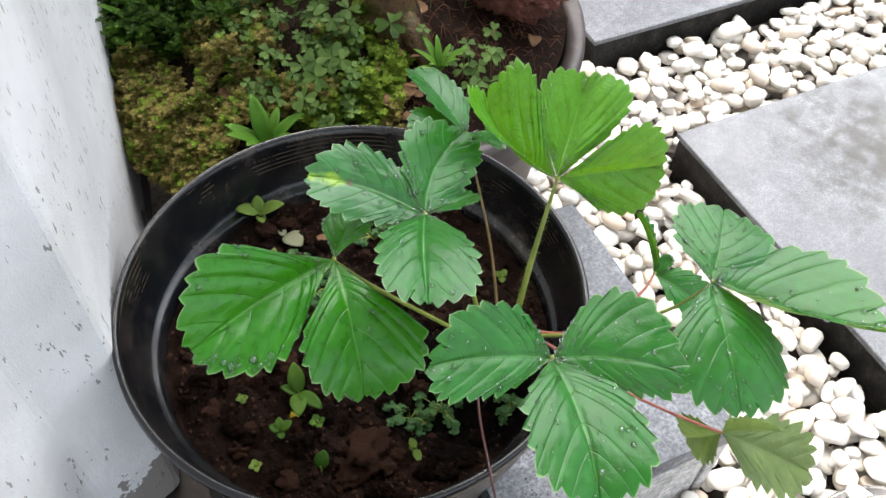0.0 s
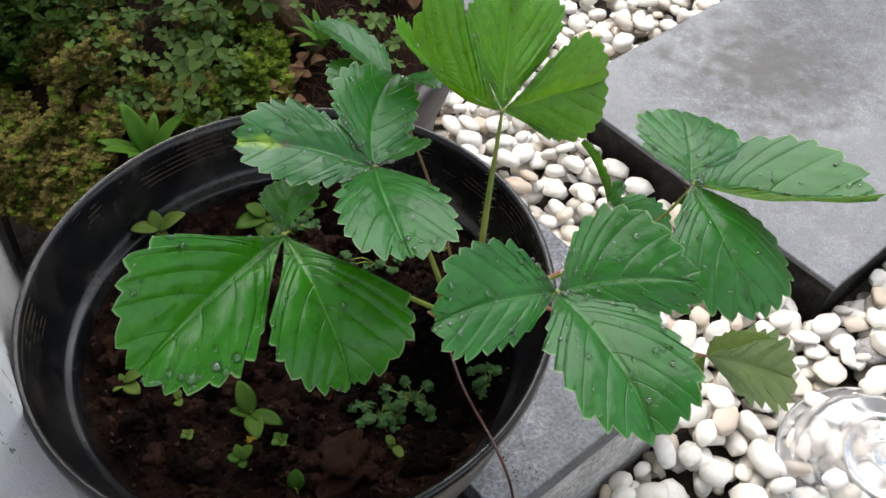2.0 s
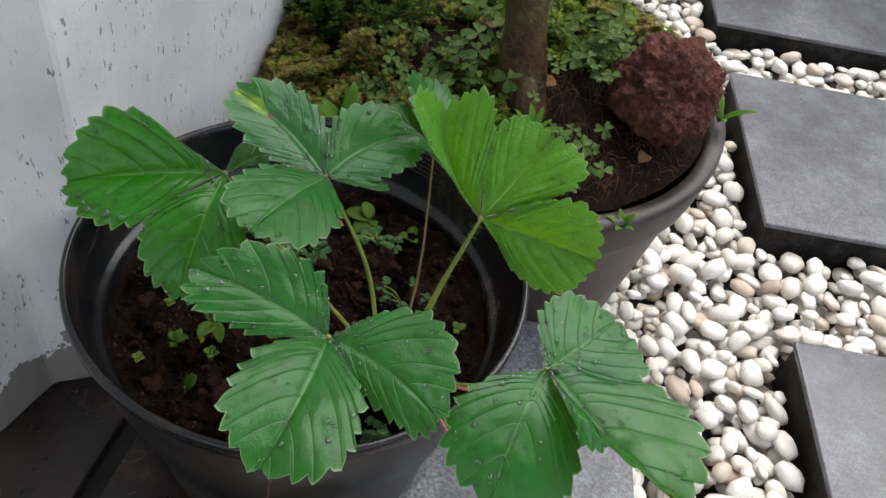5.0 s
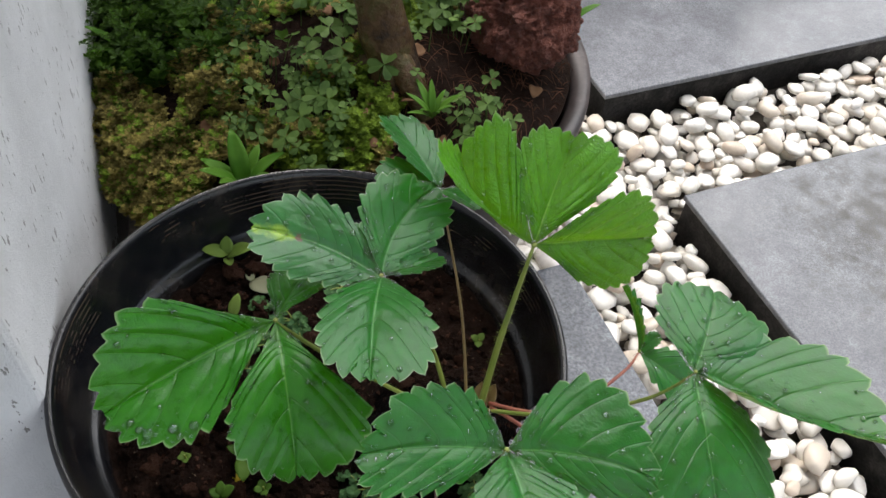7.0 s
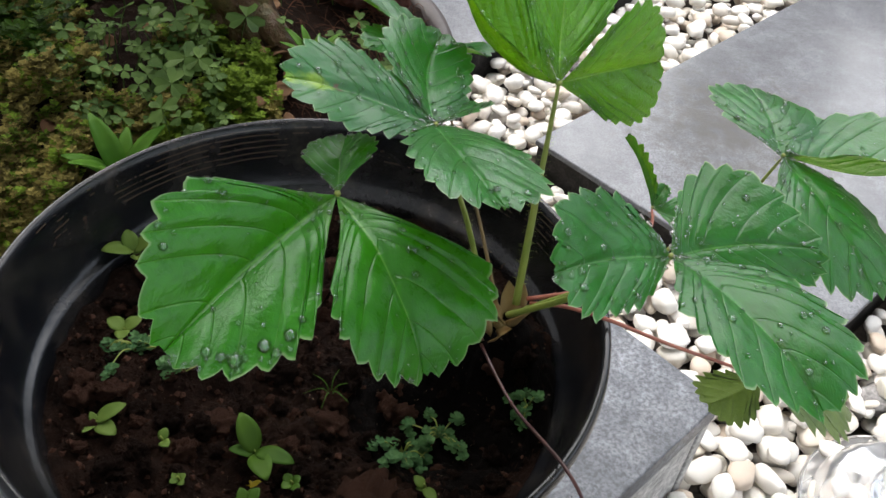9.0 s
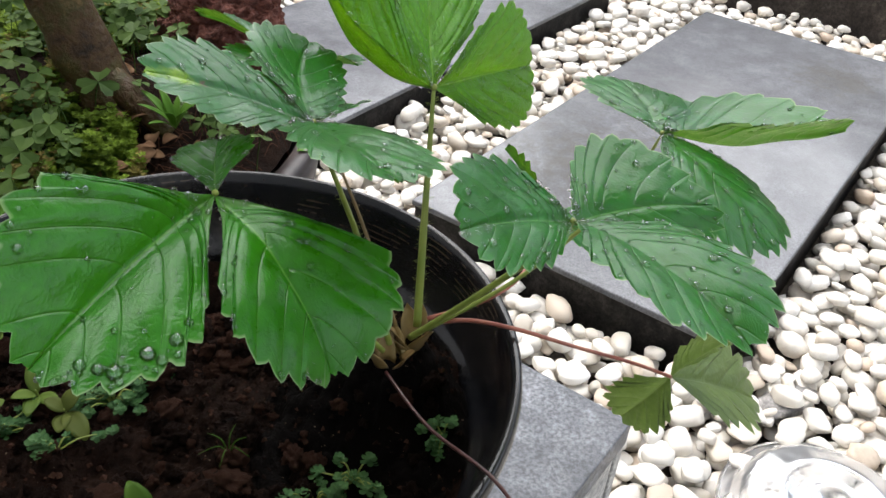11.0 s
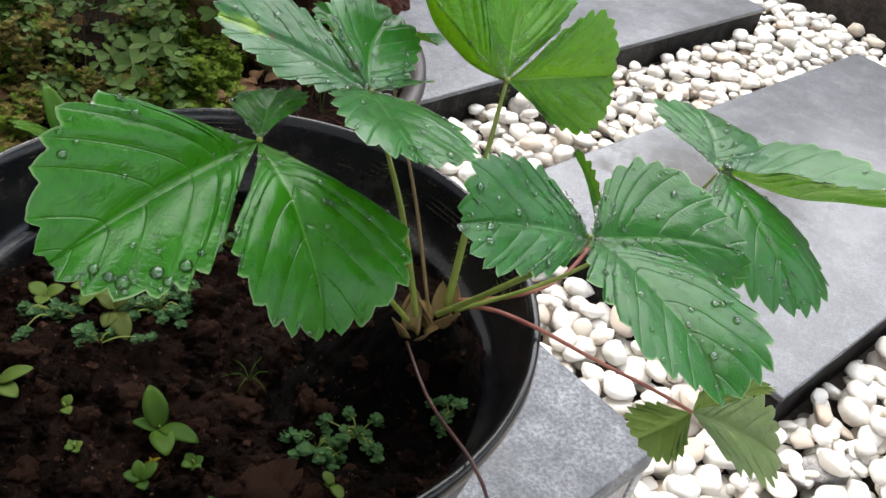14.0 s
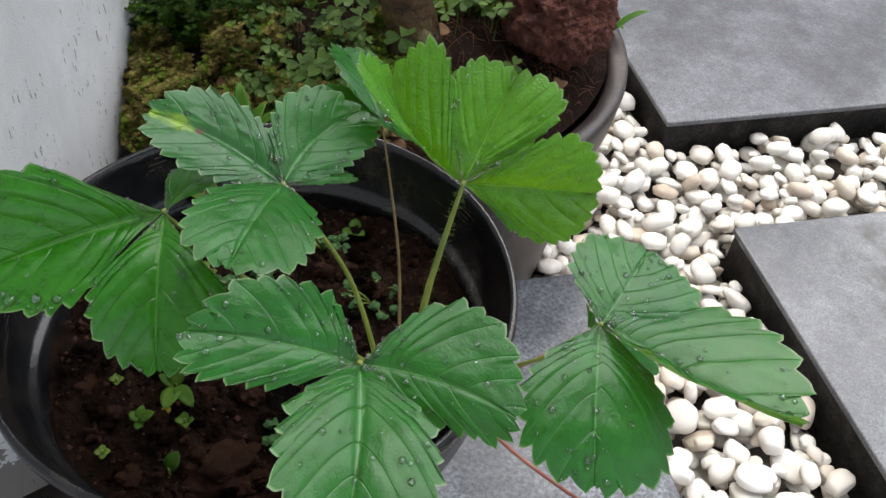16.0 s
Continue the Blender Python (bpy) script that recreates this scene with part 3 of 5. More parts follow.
# terrace floor of dark veined tiles, laid along the wall
FLOOR = 0.150
DA = Vector((-0.307, 0.952)).normalized()  # along the wall
DB = Vector((0.952, 0.307))  # away from the wall
O_T = Vector((-0.079, -0.120))  # middle of the dark joint
terrace = thing("terrace", (-0.2, -0.4, 0.0), "low house terrace of dark veined tiles with black joints", "terrace", kind="structure")


def tplan(a, c):
    p = O_T + DB * a + DA * c
    return (p.x, p.y)


def trect(a0, a1, c0, c1):
    return [tplan(a0, c0), tplan(a1, c0), tplan(a1, c1), tplan(a0, c1)]


part("terrace_base", from_bm("terrace_base", prism(trect(-1.2, 0.085, -1.3, 0.10), 0.001, FLOOR - 0.010, 0, 1), GROUT), terrace)
for a0, a1 in ((-0.40, -0.008), (0.008, 0.083)):
    for c0, c1 in ((-0.90, -0.46), (-0.456, -0.075), (-0.071, 0.099)):
        part("floor_tile", from_bm("floor_tile", prism(trect(a0, a1, c0, c1), FLOOR - 0.0098, FLOOR, 0.0015, 2), MARBLE), terrace)

# white rendered wall with a shallow pilaster
AB, BCW = Vector((-0.129, -0.053)), Vector((-0.160, -0.090))
AF = AB + DA * 0.95
far_w = AF + Vector((-0.952, -0.307)) * 0.5
south = BCW + Vector((0.10, -0.995)) * 1.4
pil = [tuple(AB), tuple(AF), tuple(far_w), (far_w.x - 0.2, south.y), tuple(south), tuple(BCW)]
bm = prism(pil[::-1], FLOOR + 0.0004, 1.9, 0.006, 3)
wall = solo("wall_west", from_bm("wall_west", bm, PLASTER, False), "white painted render wall with grey specks and a muddy foot", "wall", kind="structure")

# unseen wall added to keep low sky out of the wet slabs
bm = prism(rect(-1.6, 3.2, 1.80, 1.95), 0.001, 1.3, 0.004, 2)
solo("unseen_wall_north", from_bm("unseen_wall_north", bm, CONCRETE_DARK), "plain weathered grey wall added unseen behind the slabs", "wall", kind="structure")

# unseen stand-in for dark things beyond the ledge, cutting the low sky
bm = prism(rect(2.25, 2.40, -2.2, 1.795), 0.001, 0.88, 0.004, 2)
solo("unseen_wall_east", from_bm("unseen_wall_east", bm, CONCRETE_DARK), "plain weathered grey wall, unseen stand-in beyond the ledge", "wall", kind="structure")

# the neighbour's house that darkens the wet slabs, and a garden tree beyond
house = thing("neighbour_house", (-0.8, 4.4, 0.0), "plain dark grey house wall with a flat eave beyond the garden", "house", kind="structure")
part("house_wall", from_bm("house_wall", prism([(-3.2, 4.5), (1.7, 4.5), (1.7, 6.5), (-3.2, 6.5)], 0.001, 3.55, 0.01, 1), CONCRETE_DARK), house)
part("eave", from_bm("eave", prism([(-3.4, 4.3), (1.85, 4.3), (1.85, 6.7), (-3.4, 6.7)], 3.552, 3.68, 0.01, 1), CONCRETE_DARK), house)

# unseen roof added over the terrace to block part of the sky
solo("sky_shield", from_bm("sky_shield", prism(brect(-1.2, 2.6, -1.6, -0.45), 2.502, 2.6, 0.004, 1), SHIELD_PAINT), "plain pale roof added out of view to hold back the sky", "ceiling", kind="structure")

# ---- pebbles: dropped one by one onto a height map ----
rng = random.Random(11)
CELL = 0.0025
X0, Y0, NX, NY = -0.34, -0.36, 780, 860
gx, gy = np.meshgrid(X0 + CELL * (np.arange(NX) + 0.5), Y0 + CELL * (np.arange(NY) + 0.5), indexing="ij")


def bed_height(x, y):
    """Level of the gravel base: low beside the kerb and the first slab, higher towards the ledge and the far slabs."""
    u, w = (x - CORNER.x) * U.x + (y - CORNER.y) * U.y, (x - CORNER.x) * W.x + (y - CORNER.y) * W.y
    return 0.017 + 0.010 * np.clip(u / 0.5, 0, 1) + 0.010 * np.clip((w + 0.05) / 0.25, 0, 1) + 0.008 * np.clip((w - 0.4) / 0.3, 0, 1)


hmap = bed_height(gx, gy).astype(np.float32)
base_v = [(x, y, float(bed_height(x, y))) for x in np.linspace(-0.36, 1.63, 60).tolist() for y in np.linspace(-0.38, 1.81, 60).tolist()]
base_f = [(i * 60 + j, i * 60 + 60 + j, i * 60 + 61 + j, i * 60 + j + 1) for i in range(59) for j in range(59)]
solo("gravel_base", mesh_of("gravel_base", base_v, base_f, GRIT), "dark gritty base under the pebbles", "ground", kind="structure")


def block_uv(org, u0, u1, w0, w1, height, pad=0.0):
    du, dw = (gx - org.x) * U.x + (gy - org.y) * U.y, (gx - org.x) * W.x + (gy - org.y) * W.y
    hmap[(du > u0 - pad) & (du < u1 + pad) & (dw > w0 - pad) & (dw < w1 + pad)] = height


for s in SLABS:
    block_uv(CORNER, *s, 9.0)
block_uv(CORNER, LEDGE_U, 3.0, -3, 0.335, 9.0)
block_uv(CORNER, 0.90, 1.32, 0.35, 0.57, 9.0)
block_uv(BC, -0.9, 0.0, 0.0, 0.255, 9.0)
P2 = Vector((-0.034, 0.336))
hmap[(gx - P2.x) ** 2 + (gy - P2.y) ** 2 < 0.150 ** 2] = 9.0
side = (gx - O_T.x) * DB.x + (gy - O_T.y) * DB.y
ahead = (gx - O_T.x) * DA.x + (gy - O_T.y) * DA.y
hmap[(side < 0.086) & (ahead < 0.101)] = 9.0
hmap[(gx < 0.02) & (gy < 0.45)] = 9.0


def pebble_mesh(seed, level):
    r = random.Random(seed)
    bm = bmesh.new()
    bmesh.ops.create_icosphere(bm, subdivisions=level, radius=1.0)
    off = Vector((r.uniform(0, 50), r.uniform(0, 50), 0))
    p = r.uniform(2.1, 2.9)
    cuts = [(Vector((r.gauss(0, 1), r.gauss(0, 1), r.gauss(0, 0.6))).normalized(), r.uniform(0.62, 0.9)) for _ in range(4)]
    for v in bm.verts:
        c = v.co.copy()
        q = (abs(c.x) ** p + abs(c.y) ** p + abs(c.z) ** p) ** (-1 / p)
        c = c * q * (1 + 0.26 * noise.noise(c * 1.0 + off) + 0.05 * noise.noise(c * 2.3 + off)) * 0.97
        for nrm, lim in cuts:  # worn flats
            c -= nrm * max(0.0, c.dot(nrm) - lim) * 0.75
        v.co = c
    return from_bm("pebble", bm, PEBBLE, True)


PEB_NEAR = [pebble_mesh(k, 3) for k in range(10)]
PEB_FAR = [pebble_mesh(k, 2) for k in range(6)]
far_v = [np.array([v.co for v in m.vertices]) for m in PEB_FAR]
far_f = [np.array([tuple(p.vertices) for p in m.polygons]) for m in PEB_FAR]

free = np.argwhere(hmap < 1)
pebbles = []


def drop(a, b3, c, turn, x, y):
    """Let a pebble of half-axes a, b3, c and turn fall at x, y: its height, or None where it does not fit."""
    M = np.array(turn) @ np.diag([a * a, b3 * b3, c * c]) @ np.array(turn).T
    A = np.linalg.inv(M)
    rx, ry = math.sqrt(M[0, 0]), math.sqrt(M[1, 1])
    i0, i1 = int((x - rx - X0) / CELL), int((x + rx - X0) / CELL) + 1
    j0, j1 = int((y - ry - Y0) / CELL), int((y + ry - Y0) / CELL) + 1
    if i0 < 0 or j0 < 0 or i1 >= NX or j1 >= NY:
        return None
    dx, dy = gx[i0:i1, j0:j1] - x, gy[i0:i1, j0:j1] - y
    qa, qb = A[2, 2], 2 * (A[0, 2] * dx + A[1, 2] * dy)
    qc = A[0, 0] * dx * dx + 2 * A[0, 1] * dx * dy + A[1, 1] * dy * dy - 1
    disc = qb * qb - 4 * qa * qc
    ok = disc > 0
    if not ok.any():
        return None
    root = np.sqrt(np.where(ok, disc, 0))
    lo, hi = (-qb - root) / (2 * qa), (-qb + root) / (2 * qa)
    h = hmap[i0:i1, j0:j1]
    z = np.max(np.where(ok, h - lo, -9))
    return z, (i0, i1, j0, j1, ok, hi)


area = len(free) * CELL * CELL
wanted = int(area / 4.2e-4 * 1.6)
for k in range(wanted):
    a = rng.choice([rng.uniform(0.007, 0.012), rng.uniform(0.010, 0.0185), rng.uniform(0.011, 0.0185)])
    b3, c = a * rng.uniform(0.55, 0.86), a * rng.uniform(0.30, 0.54)
    best = None
    for attempt in range(7):
        i, j = free[rng.randrange(len(free))]
        x, y = X0 + CELL * (i + rng.random()), Y0 + CELL * (j + rng.random())
        turn = Euler((rng.gauss(0, 0.22), rng.gauss(0, 0.22), rng.uniform(0, 6.28))).to_matrix()
        got = drop(a, b3, c, turn, x, y)
        if got and got[0] < 1 and (best is None or got[0] + c < best[0]):
            best = (got[0] + c, got, x, y, turn)
    if best is None or best[0] > 0.046 + float(bed_height(best[2], best[3])):
        continue
    _, (z, (i0, i1, j0, j1, ok, hi)), x, y, turn = best
    h = hmap[i0:i1, j0:j1]
    hmap[i0:i1, j0:j1] = np.where(ok, np.maximum(h, z + hi - 0.0012), h)
    pebbles.append((x, y, z, a, b3, c, turn, rng.randrange(60)))

bed = thing("pebble_bed", (0.4, 0.15, 0.0), "bed of rounded white river pebbles round the slabs", "pebbles", kind="structure")
near = sorted(range(len(pebbles)), key=lambda k: (pebbles[k][0] - 0.40) ** 2 + (pebbles[k][1] - 0.10) ** 2)
chosen = set(near[:300])
allv, allf, count = [], [], 0
for k, (x, y, z, a, b3, c, turn, m) in enumerate(pebbles):
    if k in chosen:
        ob = new("pebble", PEB_NEAR[m % 10])
        ob.parent = bed
        ob.matrix_parent_inverse = Matrix.Translation(bed.location).inverted()
        ob.matrix_basis = Matrix.Translation((x, y, z)) @ turn.to_4x4() @ Matrix.Diagonal((a, b3, c, 1))
    else:
        v = far_v[m % 6] * np.array([a, b3, c])
        allv.append(v @ np.array(turn).T + np.array([x, y, z]))
        allf.append(far_f[m % 6] + count)
        count += len(v)
me = mesh_of("far_pebbles", np.concatenate(allv).tolist(), np.concatenate(allf).tolist(), PEBBLE)
tagged(part("far_pebbles", me, bed), kind="stuff")


def rock(name, place, size, seed, mat, rough_amp, label, category, level=4, cells=0.0):
    r = random.Random(seed)
    bm = bmesh.new()
    bmesh.ops.create_icosphere(bm, subdivisions=level, radius=1.0)
    off = Vector((r.uniform(0, 90), r.uniform(0, 90), r.uniform(0, 90)))
    for v in bm.verts:
        c = v.co.copy()
        f = 1 + rough_amp * noise.noise(c * 1.3 + off) + rough_amp * 0.6 * noise.noise(c * 3.1 + off) + rough_amp * 0.35 * noise.noise(c * 7 + off)
        if cells:
            f -= cells * max(0.0, 0.5 - noise.voronoi(c * 5 + off)[0][0]) * 0.6 + cells * 0.5 * abs(noise.noise(c * 15 + off))
        v.co = Vector((c.x * size[0], c.y * size[1], c.z * size[2])) * f + Vector(place)
    me = from_bm(name, bm, mat, True)
    if label:
        return solo(name, me, label, category)
    return me


rock("flat_grey_stone", (0.505, 0.045, 0.042), (0.036, 0.016, 0.010), 5, PEB_GREY, 0.3, "flat rough grey stone lying between the white pebbles", "stone", 3)

# ---- clear plastic lid among the pebbles ----
lid = thing("clear_plastic_lid", (0.428, -0.068, 0.035), "clear domed plastic lid lying on white pebbles", "plastic lid")
prof = [(0.0005, 0.052), (0.010, 0.053), (0.013, 0.056), (0.017, 0.056), (0.021, 0.052), (0.030, 0.051), (0.033, 0.055), (0.041, 0.0555), (0.046, 0.051), (0.058, 0.049), (0.064, 0.045), (0.069, 0.036), (0.071, 0.030), (0.078, 0.029), (0.078, 0.0275), (0.0695, 0.0275)]
v, f = revolve([(r, z + 0.024) for r, z in prof], 72, (0.428, -0.068), lambda a, z: 0.012 * math.sin(24 * a) * (z > 0.067))
part("dome", mesh_of("dome", v, f, CLEAR), lid)
v, f = revolve([(0.0775, 0.0505), (0.0795, 0.0515), (0.0805, 0.0535), (0.0795, 0.0552), (0.0775, 0.0555)], 72, (0.428, -0.068))
part("rim", mesh_of("rim", v, f, CLEAR), lid)

# ---- black pot with its soil ----
pot = thing("plant_pot", (0, 0, FLOOR), "round black plastic pot, dusty and wet, full of dark soil", "plant pot")
R = 0.14


def bulge(a, z):
    return 0.012 * math.cos(2 * a + 0.5) * max(0.0, (z - 0.25) / 0.08) + 0.004 * math.cos(3 * a + 1)


outer = [(0.0, FLOOR + 0.0008), (0.096, FLOOR + 0.001), (0.100, FLOOR + 0.004), (0.106, 0.19), (0.118, 0.235), (0.126, 0.268), (0.1285, 0.272), (0.1335, 0.300), (0.1362, 0.318), (0.1365, 0.3205)]
v, f = revolve(outer, 128)
part("outer_wall", mesh_of("outer_wall", v, f, POT_OUTER), pot, "dusty brownish-black outer wall")
inner = [(0.1352, 0.3235), (0.1335, 0.316), (0.1315, 0.303), (0.1285, 0.2945), (0.1272, 0.2915), (0.1258, 0.2897), (0.1238, 0.2885), (0.1222, 0.2868), (0.1213, 0.2830), (0.1195, 0.262), (0.115, 0.24)]
v, f = revolve(inner, 128)
part("inner_wall", mesh_of("inner_wall", v, f, POT), pot, "glossy black inner wall with a stepped ring")
lip = [(0.1352, 0.3235), (0.1362, 0.3285), (0.1382, 0.3302), (0.1402, 0.3285), (0.1408, 0.324), (0.1398, 0.3205), (0.1365, 0.3205)]
v, f = revolve(lip, 128)
part("rim", mesh_of("rim", v, f, POT), pot, "rolled black rim with pale scratches")


def soil_height(x, y):
    p = Vector((x, y, 0))
    h = 0.2775 + 0.0055 * noise.noise(p * 22) + 0.0045 * noise.noise(p * 55) + 0.003 * noise.noise(p * 130) + 0.0016 * noise.noise(p * 300) + 0.006 * max(0.0, noise.noise(p * 75 + Vector((5, 5, 0)))) - 0.005 * max(0.0, noise.noise(p * 60 + Vector((9, 1, 0))))
    h += 0.045 * math.exp(-((x - 0.085) ** 2 + (y + 0.018) ** 2) / 0.0007) + 0.006 * math.exp(-((x - 0.060) ** 2 + (y - 0.010) ** 2) / 0.003) - 0.022 * math.exp(-((x - 0.055) ** 2 + (y + 0.055) ** 2) / 0.0013)
    return h


def soil_disc(name, radius, n_ring, n_seg, height, mat, centre=(0, 0)):
    verts, faces = [(centre[0], centre[1], height(*centre))], []
    for i in range(1, n_ring + 1):
        for k in range(n_seg):
            a = 2 * math.pi * (k + 0.5 * (i % 2)) / n_seg
            x, y = centre[0] + radius * i / n_ring * math.cos(a), centre[1] + radius * i / n_ring * math.sin(a)
            verts.append((x, y, height(x, y)))
    for k in range(n_seg):
        faces.append((0, 1 + k, 1 + (k + 1) % n_seg))
    for i in range(n_ring - 1):
        for k in range(n_seg):
            p, q = 1 + i * n_seg, 1 + (i + 1) * n_seg
            faces.append((p + k, q + k, q + (k + 1) % n_seg, p + (k + 1) % n_seg))
    return mesh_of(name, verts, faces, mat)


soil = thing("potting_soil", (0, 0, 0.26), "moist dark brown potting soil with crumbs and clods", "soil", kind="stuff")
part("soil_surface", soil_disc("soil_surface", 0.1222, 90, 200, soil_height, SOIL), soil)


# black sheet round the crown: mostly shade of leaves and hollow, painted in
def crown_shade_height(x, y):
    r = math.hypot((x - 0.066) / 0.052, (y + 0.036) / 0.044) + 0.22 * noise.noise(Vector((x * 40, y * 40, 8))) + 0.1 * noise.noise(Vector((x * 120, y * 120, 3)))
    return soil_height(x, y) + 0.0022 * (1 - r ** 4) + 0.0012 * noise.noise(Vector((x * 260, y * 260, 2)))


part("crown_shade_soil", soil_disc("crown_shade_soil", 0.052, 60, 120, crown_shade_height, CROWN_SHADE, (0.066, -0.036)), soil, "black soil and rotted roots round the crown, mostly painted shade")
rng = random.Random(4)
clod_meshes = [rock("clod", (0, 0, 0), (1, 1, 1), s, CLOD if s % 2 else SOIL, 0.6, "", "", 4, 0.45) for s in range(6)]
for k in range(330):
    a, r = rng.uniform(0, 6.28), 0.112 * math.sqrt(rng.random())
    x, y = r * math.cos(a), r * math.sin(a)
    s = rng.choice([0.0015, 0.002, 0.003, 0.0035, 0.0045, 0.006, 0.0075])
    ob = new("clod", clod_meshes[rng.randrange(6)])
    ob.parent = soil
    ob.matrix_parent_inverse = Matrix.Translation(soil.location).inverted()
    ob.matrix_basis = pose(x, y, soil_height(x, y) + s * 0.25, rng.uniform(0, 360), rng.uniform(0, 360), 0) @ Matrix.Diagonal((s, s * 0.8, s * 0.7, 1))
# fine crumbs, too many to count, joined per colour
for mat, count, seed in ((SOIL, 2600, 31), (CLOD, 900, 32)):
    crumb_rng, verts, faces = random.Random(seed), [], []
    for k in range(count):
        a, r = crumb_rng.uniform(0, 6.28), 0.119 * math.sqrt(crumb_rng.random())
        x, y = r * math.cos(a), r * math.sin(a)
        s = crumb_rng.choice([0.0006, 0.0008, 0.001, 0.0014, 0.0019])
        z, b0 = soil_height(x, y) + 0.3 * s, len(verts)
        turn = crumb_rng.uniform(0, 1.5)
        for i in range(4):
            w = s * crumb_rng.uniform(0.7, 1.4)
            verts.append((x + w * math.cos(turn + 1.571 * i), y + w * math.sin(turn + 1.571 * i), z + crumb_rng.uniform(-0.3, 0.3) * s))
        verts += [(x + crumb_rng.uniform(-0.4, 0.4) * s, y + crumb_rng.uniform(-0.4, 0.4) * s, z + 0.9 * s), (x, y, z - 0.9 * s)]
        for i in range(4):
            faces += [(b0 + i, b0 + (i + 1) % 4, b0 + 4), (b0 + (i + 1) % 4, b0 + i, b0 + 5)]
    part("crumbs", mesh_of("crumbs", verts, faces, mat, False), soil)
for x, y, s in ((0.012, -0.082, 0.019), (-0.046, -0.024, 0.013), (0.004, -0.036, 0.010), (-0.03, -0.10, 0.008), (-0.082, -0.055, 0.008), (0.03, 0.06, 0.010), (-0.064, -0.036, 0.007)):
    ob = new("clod", clod_meshes[1 if s > 0.009 else 3])
    ob.parent = soil
    ob.matrix_parent_inverse = Matrix.Translation(soil.location).inverted()
    ob.matrix_basis = pose(x, y, soil_height(x, y) + s * 0.12, 10, 5, 300 * s * 40) @ Matrix.Diagonal((s, s * 0.75, s * 0.5, 1))


# ---- strawberry plant ----
WIDTHS = [(0.0, 0.0), (0.04, 0.13), (0.12, 0.40), (0.24, 0.70), (0.38, 0.91), (0.52, 1.0), (0.66, 1.0), (0.79, 0.93), (0.88, 0.75), (0.95, 0.49), (1.0, 0.04)]
WEDGE = [(0.0, 0.0), (0.06, 0.10), (0.16, 0.28), (0.30, 0.56), (0.44, 0.83), (0.56, 0.98), (0.68, 1.0), (0.79, 0.89), (0.88, 0.71), (0.95, 0.46), (1.0, 0.04)]

FAN = [(0.0, 0.0), (0.06, 0.12), (0.16, 0.31), (0.30, 0.57), (0.44, 0.80), (0.56, 0.94), (0.68, 0.98), (0.79, 0.91), (0.88, 0.76), (0.95, 0.50), (1.0, 0.04)]


def outline(half, teeth, rng, tooth=0.055, shape=WIDTHS, start=0.21):
    """One side of a toothed leaf blade: edge points (x, y) with the matching midrib heights, from base to tip; length 1."""
    ys = np.array([p[0] for p in shape])
    xs = np.array([p[1] for p in shape]) * half
    fy = np.linspace(0, 1, 400)
    fy = 1 - (1 - fy) ** 1.6
    fx = np.interp(fy, ys, xs)
    for _ in range(3):
        fx[1:-1] = (fx[:-2] + 2 * fx[1:-1] + fx[2:]) / 4
    s = np.concatenate([[0], np.cumsum(np.hypot(np.diff(fx), np.diff(fy)))])
    s /= s[-1]
    per = 13
    tau = np.linspace(0, 1, per * (teeth + 2) + 1)
    ex, ey = np.interp(tau, s, fx), np.interp(tau, s, fy)
    low, far = 0.30 * ey, ey - 1.25 * ex
    my = np.clip(0.5 * (low + far + np.sqrt((low - far) ** 2 + 0.003)) - 0.027 * (1 - ey), 0, 1)
    dx, dy = np.gradient(ex), np.gradient(ey)
    nrm = np.hypot(dx, dy) + 1e-9
    nx, ny = dy / nrm, -dx / nrm
    # teeth of uneven width: warp the running count
    ph = (tau - start) / (1 - start) * teeth
    ph = ph + 0.13 * np.sin(ph * 2.1 + rng.uniform(0, 6)) * np.clip(ph, 0, 1)
    fr = ph - np.floor(ph)
    size = np.array([rng.uniform(0.78, 1.2) for _ in range(teeth + 3)])[np.clip(np.floor(ph).astype(int), 0, teeth)]
    # rounded tooth with a small pointed tip
    up = np.where(fr < 0.6, np.sin(np.clip(fr / 0.6, 0, 1) * math.pi / 2), np.cos(np.clip((fr - 0.6) / 0.4, 0, 1) * math.pi / 2)) ** 0.72
    up = 0.86 * up + 0.20 * np.exp(-((fr - 0.62) / 0.055) ** 2)
    grow = np.where(ph > 0, tooth * up * size * np.clip((tau - start) / 0.12, 0, 1), 0)
    grow = grow - 0.50 * tooth * np.clip((tau - start) / 0.2, 0, 1)
    fade = np.clip((1 - tau) / 0.02, 0, 1)
    ex2 = ex + grow * (nx * 0.88 + dx / nrm * 0.32) * fade
    ey2 = ey + grow * (ny * 0.88 + dy / nrm * 0.32)
    return np.maximum(ex2, 0), ey2, my, tau, ph


